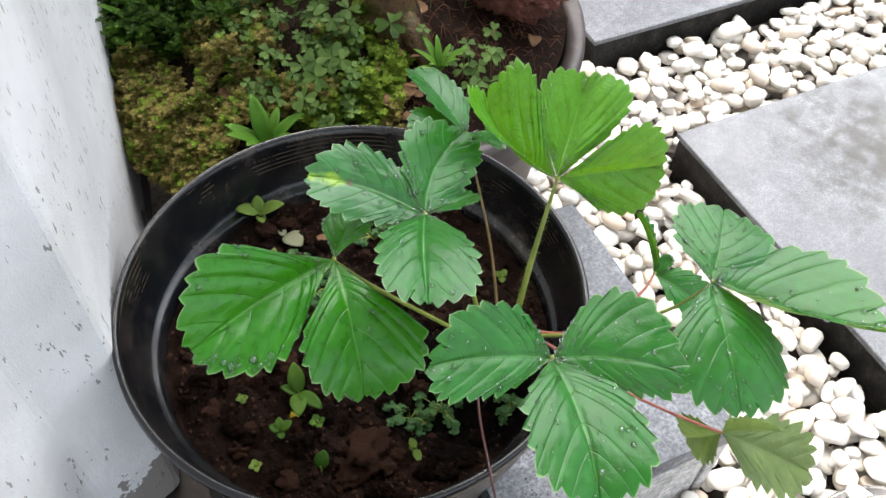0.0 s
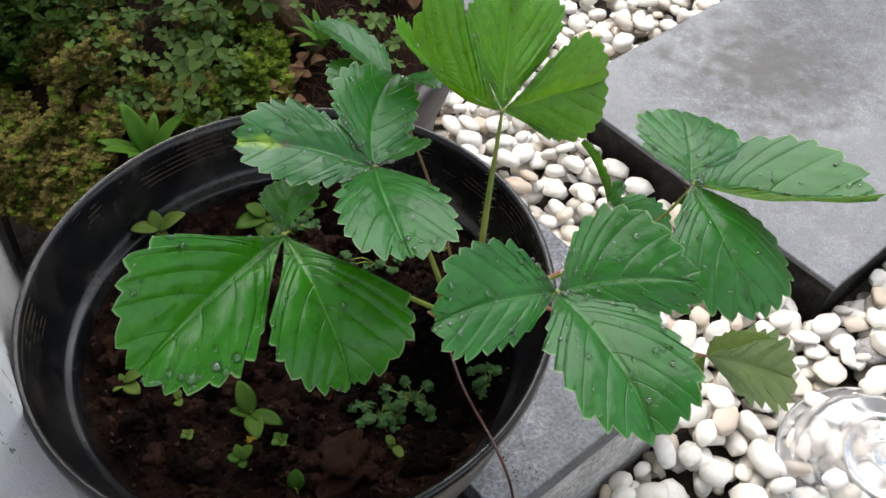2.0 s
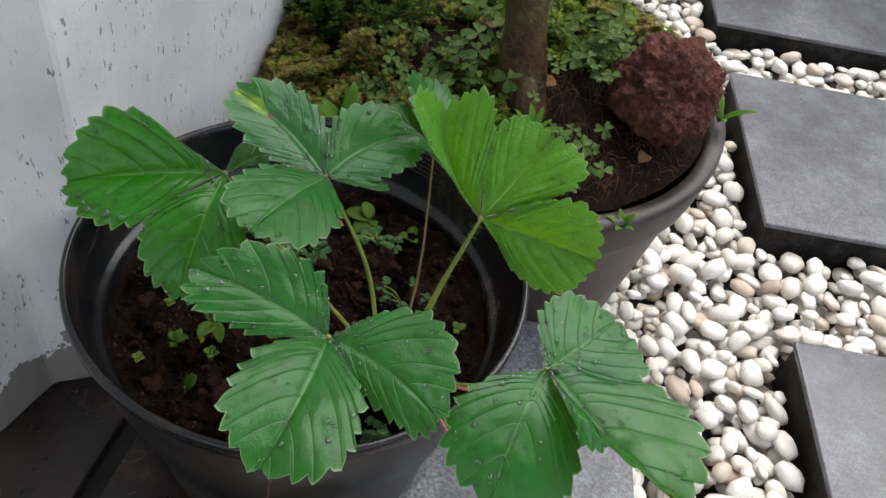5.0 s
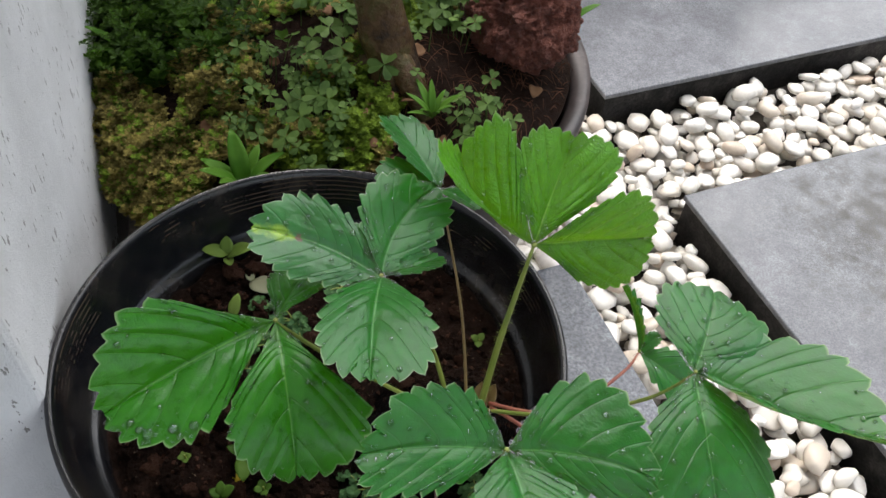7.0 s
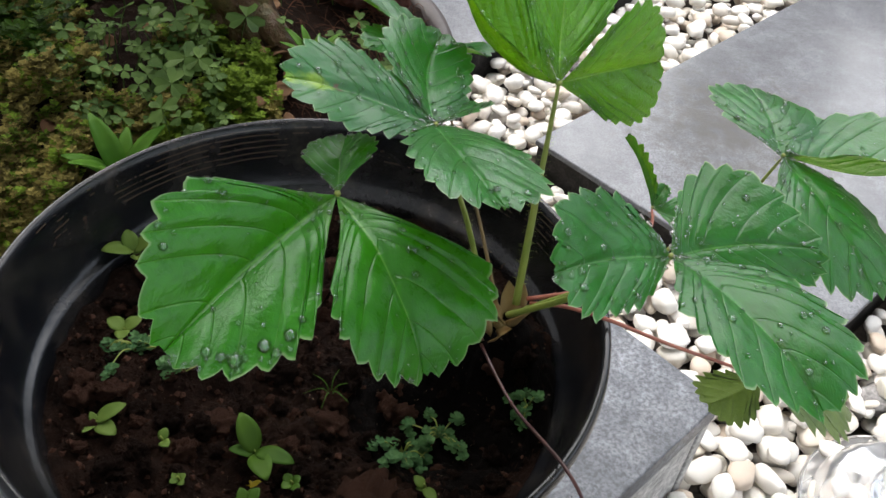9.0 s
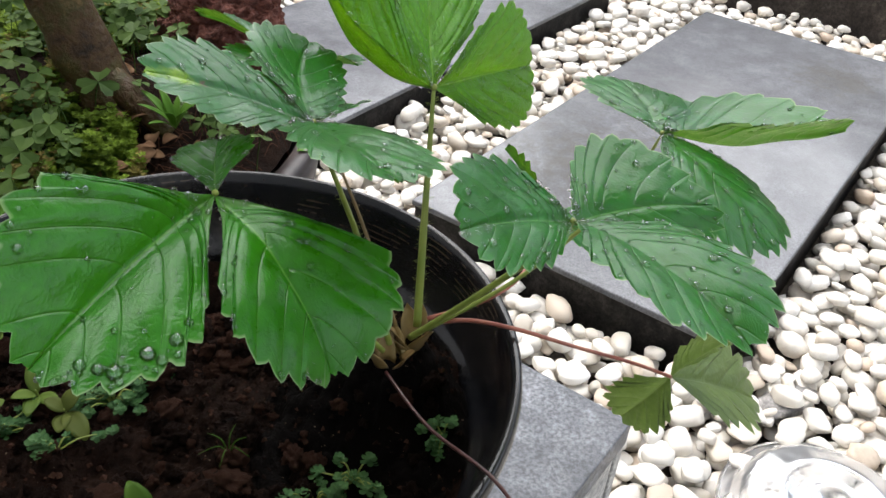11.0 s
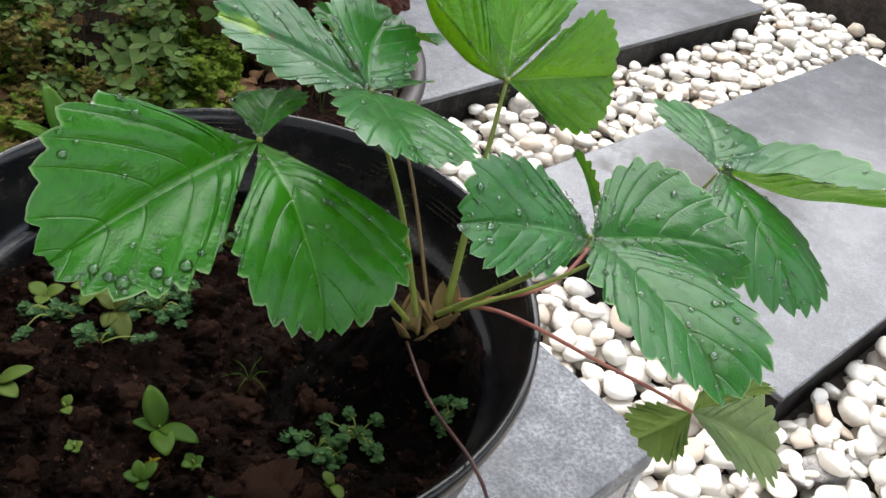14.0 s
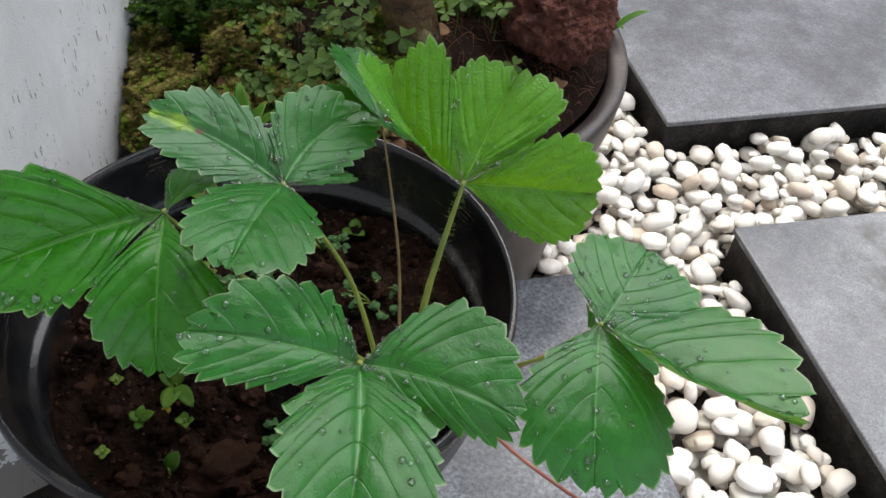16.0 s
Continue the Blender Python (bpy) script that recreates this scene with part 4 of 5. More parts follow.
def leaflet_mesh(name, base, blade, mat, teeth=8, seed=0, quilt=0.012, wave=0.022, shape=WIDTHS, step=1, depth=0.80, start=0.21):
    """A toothed blade from base to tip. blade: the tip, a point on the midrib, and the widest points of the left and right halves beside it."""
    rng = random.Random(seed)
    base = Vector(base)
    tip, mid, left, right = (Vector(p) for p in blade)
    axis = tip - base
    length = axis.length
    y = axis.normalized()
    at = min(0.68, max(0.36, (mid - base).dot(y) / length))
    bend = (mid - base * (1 - at) ** 2 - tip * at ** 2) / (2 * at * (1 - at))
    up = (right - left).cross(axis).normalized()
    halves = []
    for k, p in ((-1, left), (1, right)):
        v = p - mid
        n = v.cross(y) if k > 0 else y.cross(v)
        halves.append((v, n.normalized(), outline(v.length / length, teeth, rng, depth / teeth, shape, start)))
    cols = 18
    full, rows = 2 * cols - 1, len(halves[0][2][0])
    verts, faces, uvs = [], [], []
    for i in range(rows):
        for j in range(full):
            w = (j - (cols - 1)) / (cols - 1)
            v, n, (ex, ey, my, tau, ph) = halves[0] if w < 0 else halves[1]
            n = up.lerp(n, min(1, abs(w) * 3)).normalized()
            a = abs(w)
            k = min(1.0, my[i] / 0.15)
            px, py = ex[i] / (v.length / length) * a ** (1 - 0.05 * k), my[i] + (ey[i] - my[i]) * a ** (1 + 0.35 * k)
            t = min(py, 1.06)
            rib = base * (1 - t) ** 2 + bend * 2 * t * (1 - t) + tip * t * t
            valley = abs(math.sin(math.pi * (ph[i] - 0.6) / step)) ** 0.62 if ph[i] > 0.6 - step else 0.9
            fold = min(1.0, a * 4.5) * min(1.0, (1 - a) * 3.2 + 0.22)
            h = quilt * min(1.0, px / 0.30) * valley * fold * min(1.0, max(0.0, (tau[i] - 0.20) / 0.30)) * min(1, (1 - tau[i]) * 5 + 0.2)
            h += 0.05 * px * (1 - min(px, 1)) - 0.014 * math.exp(-(a / 0.06) ** 2)
            h += wave * noise.noise(Vector((px * 1.6 * (1 if w > 0 else -1), py * 3.4, seed * 3.7))) + 0.004 * noise.noise(Vector((px * 8, py * 12, seed))) * fold
            h += 0.012 * noise.noise(Vector((ph[i] * 0.7, w * 2.0, seed * 1.3))) * a ** 3
            verts.append(rib + v * px + n * (h * length))
            uvs.append((w * 0.5 + 0.5, max((ph[i] - 0.6) / step + 1.5, 0.5) / 16))
    for i in range(rows - 1):
        for j in range(full - 1):
            k = i * full + j
            faces.append((k, k + 1, k + full + 1, k + full))
    me = mesh_of(name, verts, faces, mat, True, uvs)
    bm = bmesh.new()
    bm.from_mesh(me)
    bmesh.ops.remove_doubles(bm, verts=bm.verts[:], dist=0.00002)
    bm.to_mesh(me)
    bm.free()

    def spot(i, j):  # a place on the blade with the direction that it faces there
        q = verts[i * full + j]
        n = (verts[i * full + j + 1] - verts[i * full + j - 1]).cross(verts[(i + 1) * full + j] - verts[(i - 1) * full + j])
        n = n.normalized() if n.length > 1e-12 else up
        return q, (n if n.dot(up) > 0 else -n)

    spots = [spot(rng.randrange(8, rows - 4), rng.randrange(2, full - 2)) for _ in range(400)]
    edge = [spot(i, 1 if rng.random() < 0.5 else full - 2) for i in (rng.randrange(int(rows * 0.45), rows - 2) for _ in range(24))]
    low_edge = [spot(i, 1) for i in (rng.randrange(int(rows * 0.62), int(rows * 0.93)) for _ in range(16))]
    return me, spots, edge, low_edge


def simple_blade(heart, tip, normal, half, fold, arch=0.06):
    """Blade points for a small leaflet from its facing direction, width and crease."""
    heart, tip, nn = Vector(heart), Vector(tip), Vector(normal)
    y = tip - heart
    ln = y.length
    y.normalize()
    z = (nn - y * nn.dot(y)).normalized()
    x = y.cross(z)
    mid = heart.lerp(tip, 0.55) + z * arch * ln
    return tip, mid, mid - x * half * ln + z * fold * half * ln, mid + x * half * ln + z * fold * half * ln


def thicken(ob, t=0.00035):
    m = ob.modifiers.new("thickness", "SOLIDIFY")
    m.thickness, m.offset = t, -1.0
    return ob


# a drop is a domed cap lying on the leaf
DOME = [(math.sin(a), math.cos(a)) for a in (0.0, 0.3, 0.6, 0.9, 1.2, 1.5, 1.75)]
drop_v = np.array([(0, 0, 1)] + [(r * math.cos(k * math.pi / 6), r * math.sin(k * math.pi / 6), z) for r, z in DOME[1:] for k in range(12)])
drop_f = [(0, 1 + k, 1 + (k + 1) % 12, 0) for k in range(12)]
for i in range(len(DOME) - 2):
    drop_f += [(1 + i * 12 + k, 1 + (i + 1) * 12 + k, 1 + (i + 1) * 12 + (k + 1) % 12, 1 + i * 12 + (k + 1) % 12) for k in range(12)]
drop_f = np.array(drop_f)


def drops_mesh(places):
    vs, fs, k = [], [], 0
    for p, up, r in places:
        z = Vector(up)
        x = z.orthogonal().normalized()
        m = np.array(Matrix((x, z.cross(x), z)).transposed())
        d = drop_v * np.array([r, r, r * 0.75])
        vs.append(d @ m.T + np.array(Vector(p) + z * r * 0.06))
        fs.append(drop_f + k)
        k += len(drop_v)
    return mesh_of("water_drops", np.concatenate(vs).tolist(), [tuple(dict.fromkeys(f)) for f in np.concatenate(fs).tolist()], WATER)


CROWN = Vector((0.092, -0.027, 0.330))
plant = thing("strawberry_plant", CROWN, "strawberry plant with wet toothed three-part leaves on hairy stalks", "strawberry plant")
rng = random.Random(21)
for k in range(11):
    a, out = rng.uniform(0, 6.28), rng.uniform(0.004, 0.013)
    c = CROWN + Vector((out * math.cos(a) - (0.016 if k % 2 else 0), 0.6 * out * math.sin(a) - (0.005 if k % 2 else 0), -0.013))
    lean = Vector((0.35 * math.cos(a), 0.35 * math.sin(a), 1)).normalized()
    h, w = rng.uniform(0.011, 0.018), rng.uniform(0.0036, 0.0056)
    side = Vector((-math.sin(a), math.cos(a), 0))
    verts, faces = [], []
    for i in range(7):
        t = i / 6
        for j in range(5):
            q = (j - 2) / 2
            ww = w * (1 - t ** 4) * (1 + 0.25 * noise.noise(Vector((k, t * 3, q))))
            verts.append(c + lean * h * t + side * q * ww - Vector((math.cos(a), math.sin(a), 0)) * (q * q * w * 0.7 * (1 - t) - 0.0022 * t * t))
    for i in range(6):
        for j in range(4):
            faces.append((i * 5 + j, i * 5 + j + 1, i * 5 + j + 6, i * 5 + j + 5))
    thicken(part("crown_sheath", mesh_of("crown_sheath", verts, faces, STIPULE), plant, "papery brown sheath at the stalk's foot"), 0.0004)

# each leaf: heart, stalk bends, stalk, thickness, blade material, blades (tip, midrib, left, right), drops
LEAVES = [
    ("young", (0.108, -0.001, 0.428), [(0.094, -0.026, 0.328), (0.099, -0.017, 0.376)], STALK, 0.0019, LEAF_BRIGHT, [
        ((0.070, 0.017, 0.466), (0.088, 0.006, 0.436), (0.073, -0.008, 0.463), (0.103, 0.020, 0.463)),
        ((0.121, 0.036, 0.465), (0.116, 0.022, 0.450), (0.095, 0.022, 0.463), (0.143, 0.026, 0.452)),
        ((0.166, 0.018, 0.422), (0.136, 0.007, 0.426), (0.137, 0.011, 0.455), (0.138, -0.004, 0.404))], 34),
    ("spotted", (0.043, -0.042, 0.444), [(0.078, -0.032, 0.328), (0.064, -0.030, 0.385)], STALK, 0.0014, LEAF_BLUE, [
        ((-0.008, -0.047, 0.472), (0.010, -0.041, 0.462), (0.009, -0.059, 0.460), (0.013, -0.024, 0.468)),
        ((0.060, 0.007, 0.451), (0.048, -0.016, 0.450), (0.031, -0.013, 0.462), (0.064, -0.017, 0.441)),
        ((0.047, -0.100, 0.453), (0.044, -0.073, 0.451), (0.068, -0.069, 0.445), (0.024, -0.078, 0.459)),
        simple_blade((0.046, -0.044, 0.443), (0.066, -0.022, 0.437), (0.1, 0.5, 0.85), 0.30, 0.15)], 40),
    ("broad", (0.004, -0.068, 0.441), [(0.074, -0.034, 0.327), (0.049, -0.048, 0.368), (0.020, -0.061, 0.412)], STALK, 0.0013, LEAF_GREEN, [
        ((-0.052, -0.114, 0.433), (-0.027, -0.092, 0.438), (-0.012, -0.110, 0.428), (-0.039, -0.080, 0.463)),
        ((0.020, -0.117, 0.406), (0.015, -0.099, 0.430), (0.045, -0.094, 0.428), (-0.006, -0.109, 0.434)),
        simple_blade((0.004, -0.067, 0.441), (0.012, -0.041, 0.443), (-0.3, -0.2, 1.0), 0.44, 0.15)], 20),
    ("low", (0.099, -0.111, 0.435), [(0.088, -0.032, 0.328), (0.092, -0.070, 0.376), (0.098, -0.104, 0.422)], STALK, 0.0015, LEAF_BLUE, [
        ((0.048, -0.131, 0.458), (0.073, -0.119, 0.447), (0.070, -0.136, 0.444), (0.076, -0.098, 0.455)),
        ((0.156, -0.113, 0.429), (0.127, -0.108, 0.432), (0.126, -0.080, 0.442), (0.130, -0.119, 0.423)),
        ((0.115, -0.172, 0.430), (0.110, -0.144, 0.437), (0.136, -0.141, 0.435), (0.087, -0.151, 0.445))], 44),
    ("outer", (0.177, -0.060, 0.425), [(0.097, -0.030, 0.328), (0.130, -0.049, 0.362), (0.162, -0.060, 0.401)], STALK, 0.0011, LEAF_BLUE, [
        ((0.190, -0.015, 0.426), (0.184, -0.040, 0.427), (0.160, -0.035, 0.432), (0.211, -0.044, 0.419)),
        ((0.251, -0.085, 0.426), (0.219, -0.073, 0.420), (0.228, -0.036, 0.421), (0.214, -0.083, 0.434)),
        ((0.186, -0.117, 0.404), (0.181, -0.093, 0.419), (0.210, -0.087, 0.408), (0.155, -0.099, 0.422))], 48),
    ("rear", (0.062, 0.027, 0.430), [(0.086, -0.022, 0.326), (0.078, 0.002, 0.372)], STALK_TAN, 0.0009, LEAF_BLUE, [
        simple_blade((0.062, 0.027, 0.430), (0.031, 0.058, 0.446), (0.5, 0.1, 0.85), 0.34, 0.2),
        simple_blade((0.062, 0.027, 0.430), (0.080, 0.008, 0.438), (0.3, 0.2, 0.95), 0.45, 0.25),
        simple_blade((0.062, 0.027, 0.430), (0.032, 0.016, 0.442), (0.0, 0.0, 1.0), 0.40, 0.15)], 18),
    ("hidden", (0.176, 0.006, 0.345), [(0.098, -0.028, 0.332), (0.120, -0.036, 0.341), (0.142, -0.031, 0.345), (0.166, -0.010, 0.347)], STALK_RED, 0.0011, LEAF_BLUE, [
        simple_blade((0.176, 0.006, 0.345), (0.161, 0.022, 0.379), (0.75, 0.1, 0.6), 0.10, 0.9),
        simple_blade((0.176, 0.006, 0.345), (0.212, -0.006, 0.325), (0.1, -0.3, 0.95), 0.30, 0.15),
        simple_blade((0.176, 0.006, 0.345), (0.186, 0.014, 0.352), (0.0, -0.3, 0.95), 0.28, 0.3)], 10),
]
LEAF_LABELS = {"young": "hairy green leaf stalk", "hidden": "thin reddish leaf stalk"}
all_drops = []
for li, (kind_, heart, bends, smat, thick, lmat, blades, drops) in enumerate(LEAVES):
    pts = [Vector(p) for p in bends] + [Vector(heart) - Vector((0, 0, 0.0008))]
    thick *= 0.82
    v, f, path = tube(pts, [thick * 1.25] + [thick] * (len(pts) - 2) + [thick * 0.5], 8)
    add_hairs(v, f, path, thick, 240 if kind_ == "young" else 130, 0.0026 if kind_ == "young" else 0.0018, rng)
    stalk = part("leaf_stalk", mesh_of("leaf_stalk", v, f, smat), plant, LEAF_LABELS.get(kind_, ""))
    bm = bmesh.new()
    bmesh.ops.create_icosphere(bm, subdivisions=2, radius=thick * 0.95, matrix=Matrix.Translation(Vector(heart) + Vector((0, 0, 0.0004))))
    part("leaf_joint", from_bm("leaf_joint", bm, STALK, True), stalk)
    places = []
    for bi, blade in enumerate(blades):
        h = Vector(heart)
        base = h + (Vector(blade[0]) - h).normalized() * 0.0002
        me, spots, edge, low_edge = leaflet_mesh("leaflet", base, blade, lmat, teeth={"hidden": 6, "broad": 7, "young": 9}.get(kind_, 8), seed=li * 7 + bi, quilt={"broad": 0.012, "young": 0.019, "spotted": 0.003, "rear": 0.003}.get(kind_, 0.0055), shape={"broad": WEDGE, "young": FAN}.get(kind_, WIDTHS), depth={"broad": 0.40, "young": 0.50}.get(kind_, 0.56), start=0.36 if kind_ == "broad" else 0.21)
        if kind_ == "spotted" and bi == 0:
            me.materials[0] = LEAF_SPOT
        part("leaflet", me, stalk, "toothed leaflet with a yellow streak and a brown spot" if kind_ == "spotted" and bi == 0 else "")
        small = int(6.5 * drops / len(blades))
        for q, up in spots[:small]:
            places.append((q, up, rng.choice([0.0004, 0.0005, 0.0005, 0.0006, 0.0007, 0.0008, 0.0010, 0.0013])))
        for q, up in edge[:(14 if kind_ == "broad" else 4)]:
            places.append((q, up, rng.uniform(0.0006, 0.0012 if kind_ == "broad" else 0.0008)))
        if kind_ == "broad" and bi == 0:
            for q, up in low_edge:
                places.append((q + (h - q) * rng.uniform(0.02, 0.08), up, rng.choice([0.0007, 0.0009, 0.0012, 0.0016, 0.0021])))
    solo("water_drops", drops_mesh(places), "clear rain drops lying on a strawberry leaf", "water drops", kind="stuff")

# runners with a young plantlet hanging over the kerb
v, f, path = tube([(0.099, -0.030, 0.331), (0.112, -0.040, 0.336), (0.130, -0.050, 0.333), (0.156, -0.060, 0.322), (0.190, -0.064, 0.303), (0.222, -0.061, 0.279)], [0.0011, 0.001, 0.001, 0.0009, 0.0009, 0.001], 8)
add_hairs(v, f, path, 0.001, 60, 0.0012, rng)
runner = part("runner", mesh_of("runner", v, f, STALK_RED), plant, "thin red runner reaching over the rim")
RUN = Vector((0.222, -0.061, 0.279))
for bi, blade in enumerate((simple_blade(RUN, (0.214, -0.043, 0.236), (-0.65, -0.6, 0.45), 0.33, 0.12), simple_blade(RUN, (0.286, -0.067, 0.243), (0.0, -0.45, 0.9), 0.29, 0.12), simple_blade(RUN, (0.244, -0.077, 0.313), (0.3, 0.9, 0.4), 0.28, 0.2))):
    me, spots, edge, low_edge = leaflet_mesh("leaflet", RUN, blade, LEAF_SMALL, teeth=7, seed=90 + bi)
    part("leaflet", me, runner, "small olive-green young leaflet" if bi == 0 else "")
v, f, path = tube([(0.074, -0.038, 0.318), (0.075, -0.076, 0.322), (0.0805, -0.118, 0.3335), (0.085, -0.134, 0.318), (0.088, -0.139, 0.270), (0.092, -0.145, 0.210)], [0.00075] * 6, 8)
part("runner", mesh_of("runner", v, f, STALK_DARK), plant, "dark red runner trailing over the near rim")

# ---- small weeds in the black pot ----
def oval_leaf(name, base, tip, normal, half, mat, fold=0.15, arch=0.1):
    base, tip = Vector(base), Vector(tip)
    y = tip - base
    ln = y.length
    y.normalize()
    z = (Vector(normal) - y * Vector(normal).dot(y)).normalized()
    x = y.cross(z)
    verts, faces = [], []
    for i in range(9):
        t = i / 8
        w = half * math.sin(math.pi * min(1, t ** 0.9 * 0.98 + 0.01)) ** 0.62
        for j in range(5):
            s = (j - 2) / 2
            verts.append(base + ln * (y * t + x * s * w + z * (fold * abs(s) * w + arch * 4 * t * (1 - t))))
    for i in range(8):
        for j in range(4):
            k = i * 5 + j
            faces.append((k, k + 1, k + 6, k + 5))
    return mesh_of(name, verts, faces, mat)


def seedling(name, place, blades, label, mat=None, stem=0.006, category="weed", group="weeds in the pot"):
    """A little weed: blades are (yaw, length, rise, half width, start height)."""
    foot = Vector(place)
    ob = thing(name, foot, label, category, group)
    v, f, _ = tube([foot - Vector((0, 0, 0.004)), foot + Vector((0.0006, 0, stem * 0.6)), foot + Vector((0, 0.0004, stem))], [0.0005, 0.0005, 0.0004], 6)
    part("stem", mesh_of("stem", v, f, STALK), ob)
    for yaw, ln, rise, hw, up in blades:
        d = Vector((math.cos(radians(yaw)), math.sin(radians(yaw)), rise)).normalized()
        b0 = foot + Vector((0, 0, up))
        me = oval_leaf("leaf", b0, b0 + d * ln, (-0.3 * d.x, -0.3 * d.y, 1), hw, mat or SEEDLING)
        thicken(part("leaf", me, ob), 0.0002)
    return ob


def on_soil(x, y):
    return (x, y, soil_height(x, y))


seedling("broadleaf_weed", on_soil(-0.031, -0.049), [(105, 0.019, 0.9, 0.27, 0.006), (-80, 0.018, 0.25, 0.28, 0.006), (-35, 0.019, 0.1, 0.22, 0.007), (170, 0.012, 0.5, 0.26, 0.005)], "broad-leaved dull green weed with drooping leaves in the soil", stem=0.008)
seedling("yellow_leaf", on_soil(-0.034, -0.058), [(-60, 0.006, 0.1, 0.45, 0.002), (200, 0.004, 0.3, 0.4, 0.002)], "small yellowing leaf lying under the broad weed", YELLOW, 0.002, "leaf", "")
seedling("seedling", on_soil(-0.038, -0.075), [(35, 0.009, 0.5, 0.36, 0.006), (165, 0.007, 0.4, 0.40, 0.006), (290, 0.006, 0.3, 0.42, 0.005), (100, 0.008, 0.6, 0.34, 0.006)], "small bright green seedling in dark soil")
seedling("seedling", on_soil(-0.013, -0.094), [(80, 0.011, 0.7, 0.40, 0.003)], "single round-leaved green seedling in dark soil")
seedling("seedling", on_soil(0.040, -0.074), [(120, 0.007, 0.4, 0.36, 0.003), (-70, 0.009, 0.1, 0.30, 0.003), (170, 0.004, 0.4, 0.4, 0.002)], "pale green seedling with narrow leaves", PALE)
seedling("seedling", on_soil(-0.098, -0.012), [(20, 0.015, 0.2, 0.26, 0.004), (-45, 0.012, 0.05, 0.34, 0.003), (225, 0.008, 0.3, 0.26, 0.003), (110, 0.006, 0.8, 0.3, 0.003)], "yellow-green seedling beside the pot wall", PALE)
for x, y, sz in ((-0.018, -0.066, 0.0052), (-0.064, -0.054, 0.0040), (-0.050, -0.094, 0.0042)):
    seedling("seedling", on_soil(x, y), [(a + 20 * sz, sz, 0.35, 0.46, 0.003 + 0.001 * (a % 3)) for a in (30, 118, 205, 300)], "tiny four-leaved pale seedling in dark soil", PALE if sz < 0.005 else None)
seedling("seedling", on_soil(-0.070, -0.030), [(60, 0.006, 0.5, 0.42, 0.003), (-60, 0.006, 0.3, 0.42, 0.003)], "tiny pale seedling in dark soil", PALE)
seedling("seedling", on_soil(0.092, 0.045), [(60, 0.006, 0.5, 0.42, 0.004), (160, 0.006, 0.5, 0.42, 0.004), (270, 0.006, 0.3, 0.42, 0.004)], "small green seedling near the pot wall", PALE)
seedling("weed", on_soil(-0.012, 0.090), [(200, 0.020, 0.10, 0.34, 0.009), (265, 0.018, 0.0, 0.36, 0.008), (150, 0.014, 0.5, 0.36, 0.010), (330, 0.010, 0.3, 0.36, 0.008)], "dark green broad-leaved weed under the strawberry leaf", stem=0.010)
seedling("weed", on_soil(-0.077, 0.088), [(10, 0.020, 0.45, 0.28, 0.009), (190, 0.016, 0.4, 0.34, 0.010), (100, 0.013, 0.8, 0.34, 0.009), (300, 0.010, 0.2, 0.34, 0.008)], "pale green weed with folded leaves at the pot wall", PALE, 0.010)
seedling("weed", on_soil(-0.058, 0.078), [(-40, 0.017, 0.1, 0.42, 0.005), (150, 0.007, 0.4, 0.42, 0.004)], "faded grey-green oval leaf on a short stem", FADED, 0.005)
seedling("weed", on_soil(-0.062, 0.042), [(80, 0.016, 0.9, 0.24, 0.008), (-50, 0.013, 0.1, 0.30, 0.006), (-110, 0.015, 0.2, 0.24, 0.006), (190, 0.011, 0.4, 0.32, 0.007)], "yellow-green weed with narrow folded leaves", PALE, 0.010)
seedling("weed", on_soil(-0.052, 0.024), [(30, 0.012, 0.7, 0.36, 0.008), (-70, 0.018, -0.2, 0.28, 0.007), (140, 0.010, 0.5, 0.36, 0.008), (250, 0.012, 0.1, 0.32, 0.006)], "olive weed with one browning leaf", OLIVE, 0.009)
seedling("weed", on_soil(-0.084, 0.040), [(20, 0.010, 0.3, 0.4, 0.005), (140, 0.010, 0.4, 0.4, 0.005), (260, 0.009, 0.3, 0.4, 0.005)], "round-leaved light green weed at the pot's edge", PALE, 0.006)
seedling("weed", on_soil(0.019, 0.096), [(100, 0.010, 0.4, 0.4, 0.004), (220, 0.009, 0.4, 0.4, 0.004), (340, 0.009, 0.3, 0.4, 0.004)], "small round-leaved weed at the pot's far edge", stem=0.005)
seedling("dry_leaf", on_soil(-0.022, 0.070), [(160, 0.015, 0.05, 0.26, 0.003)], "curled orange-brown dry leaf lying on the soil", LITTER, 0.002, "dry leaf", "")


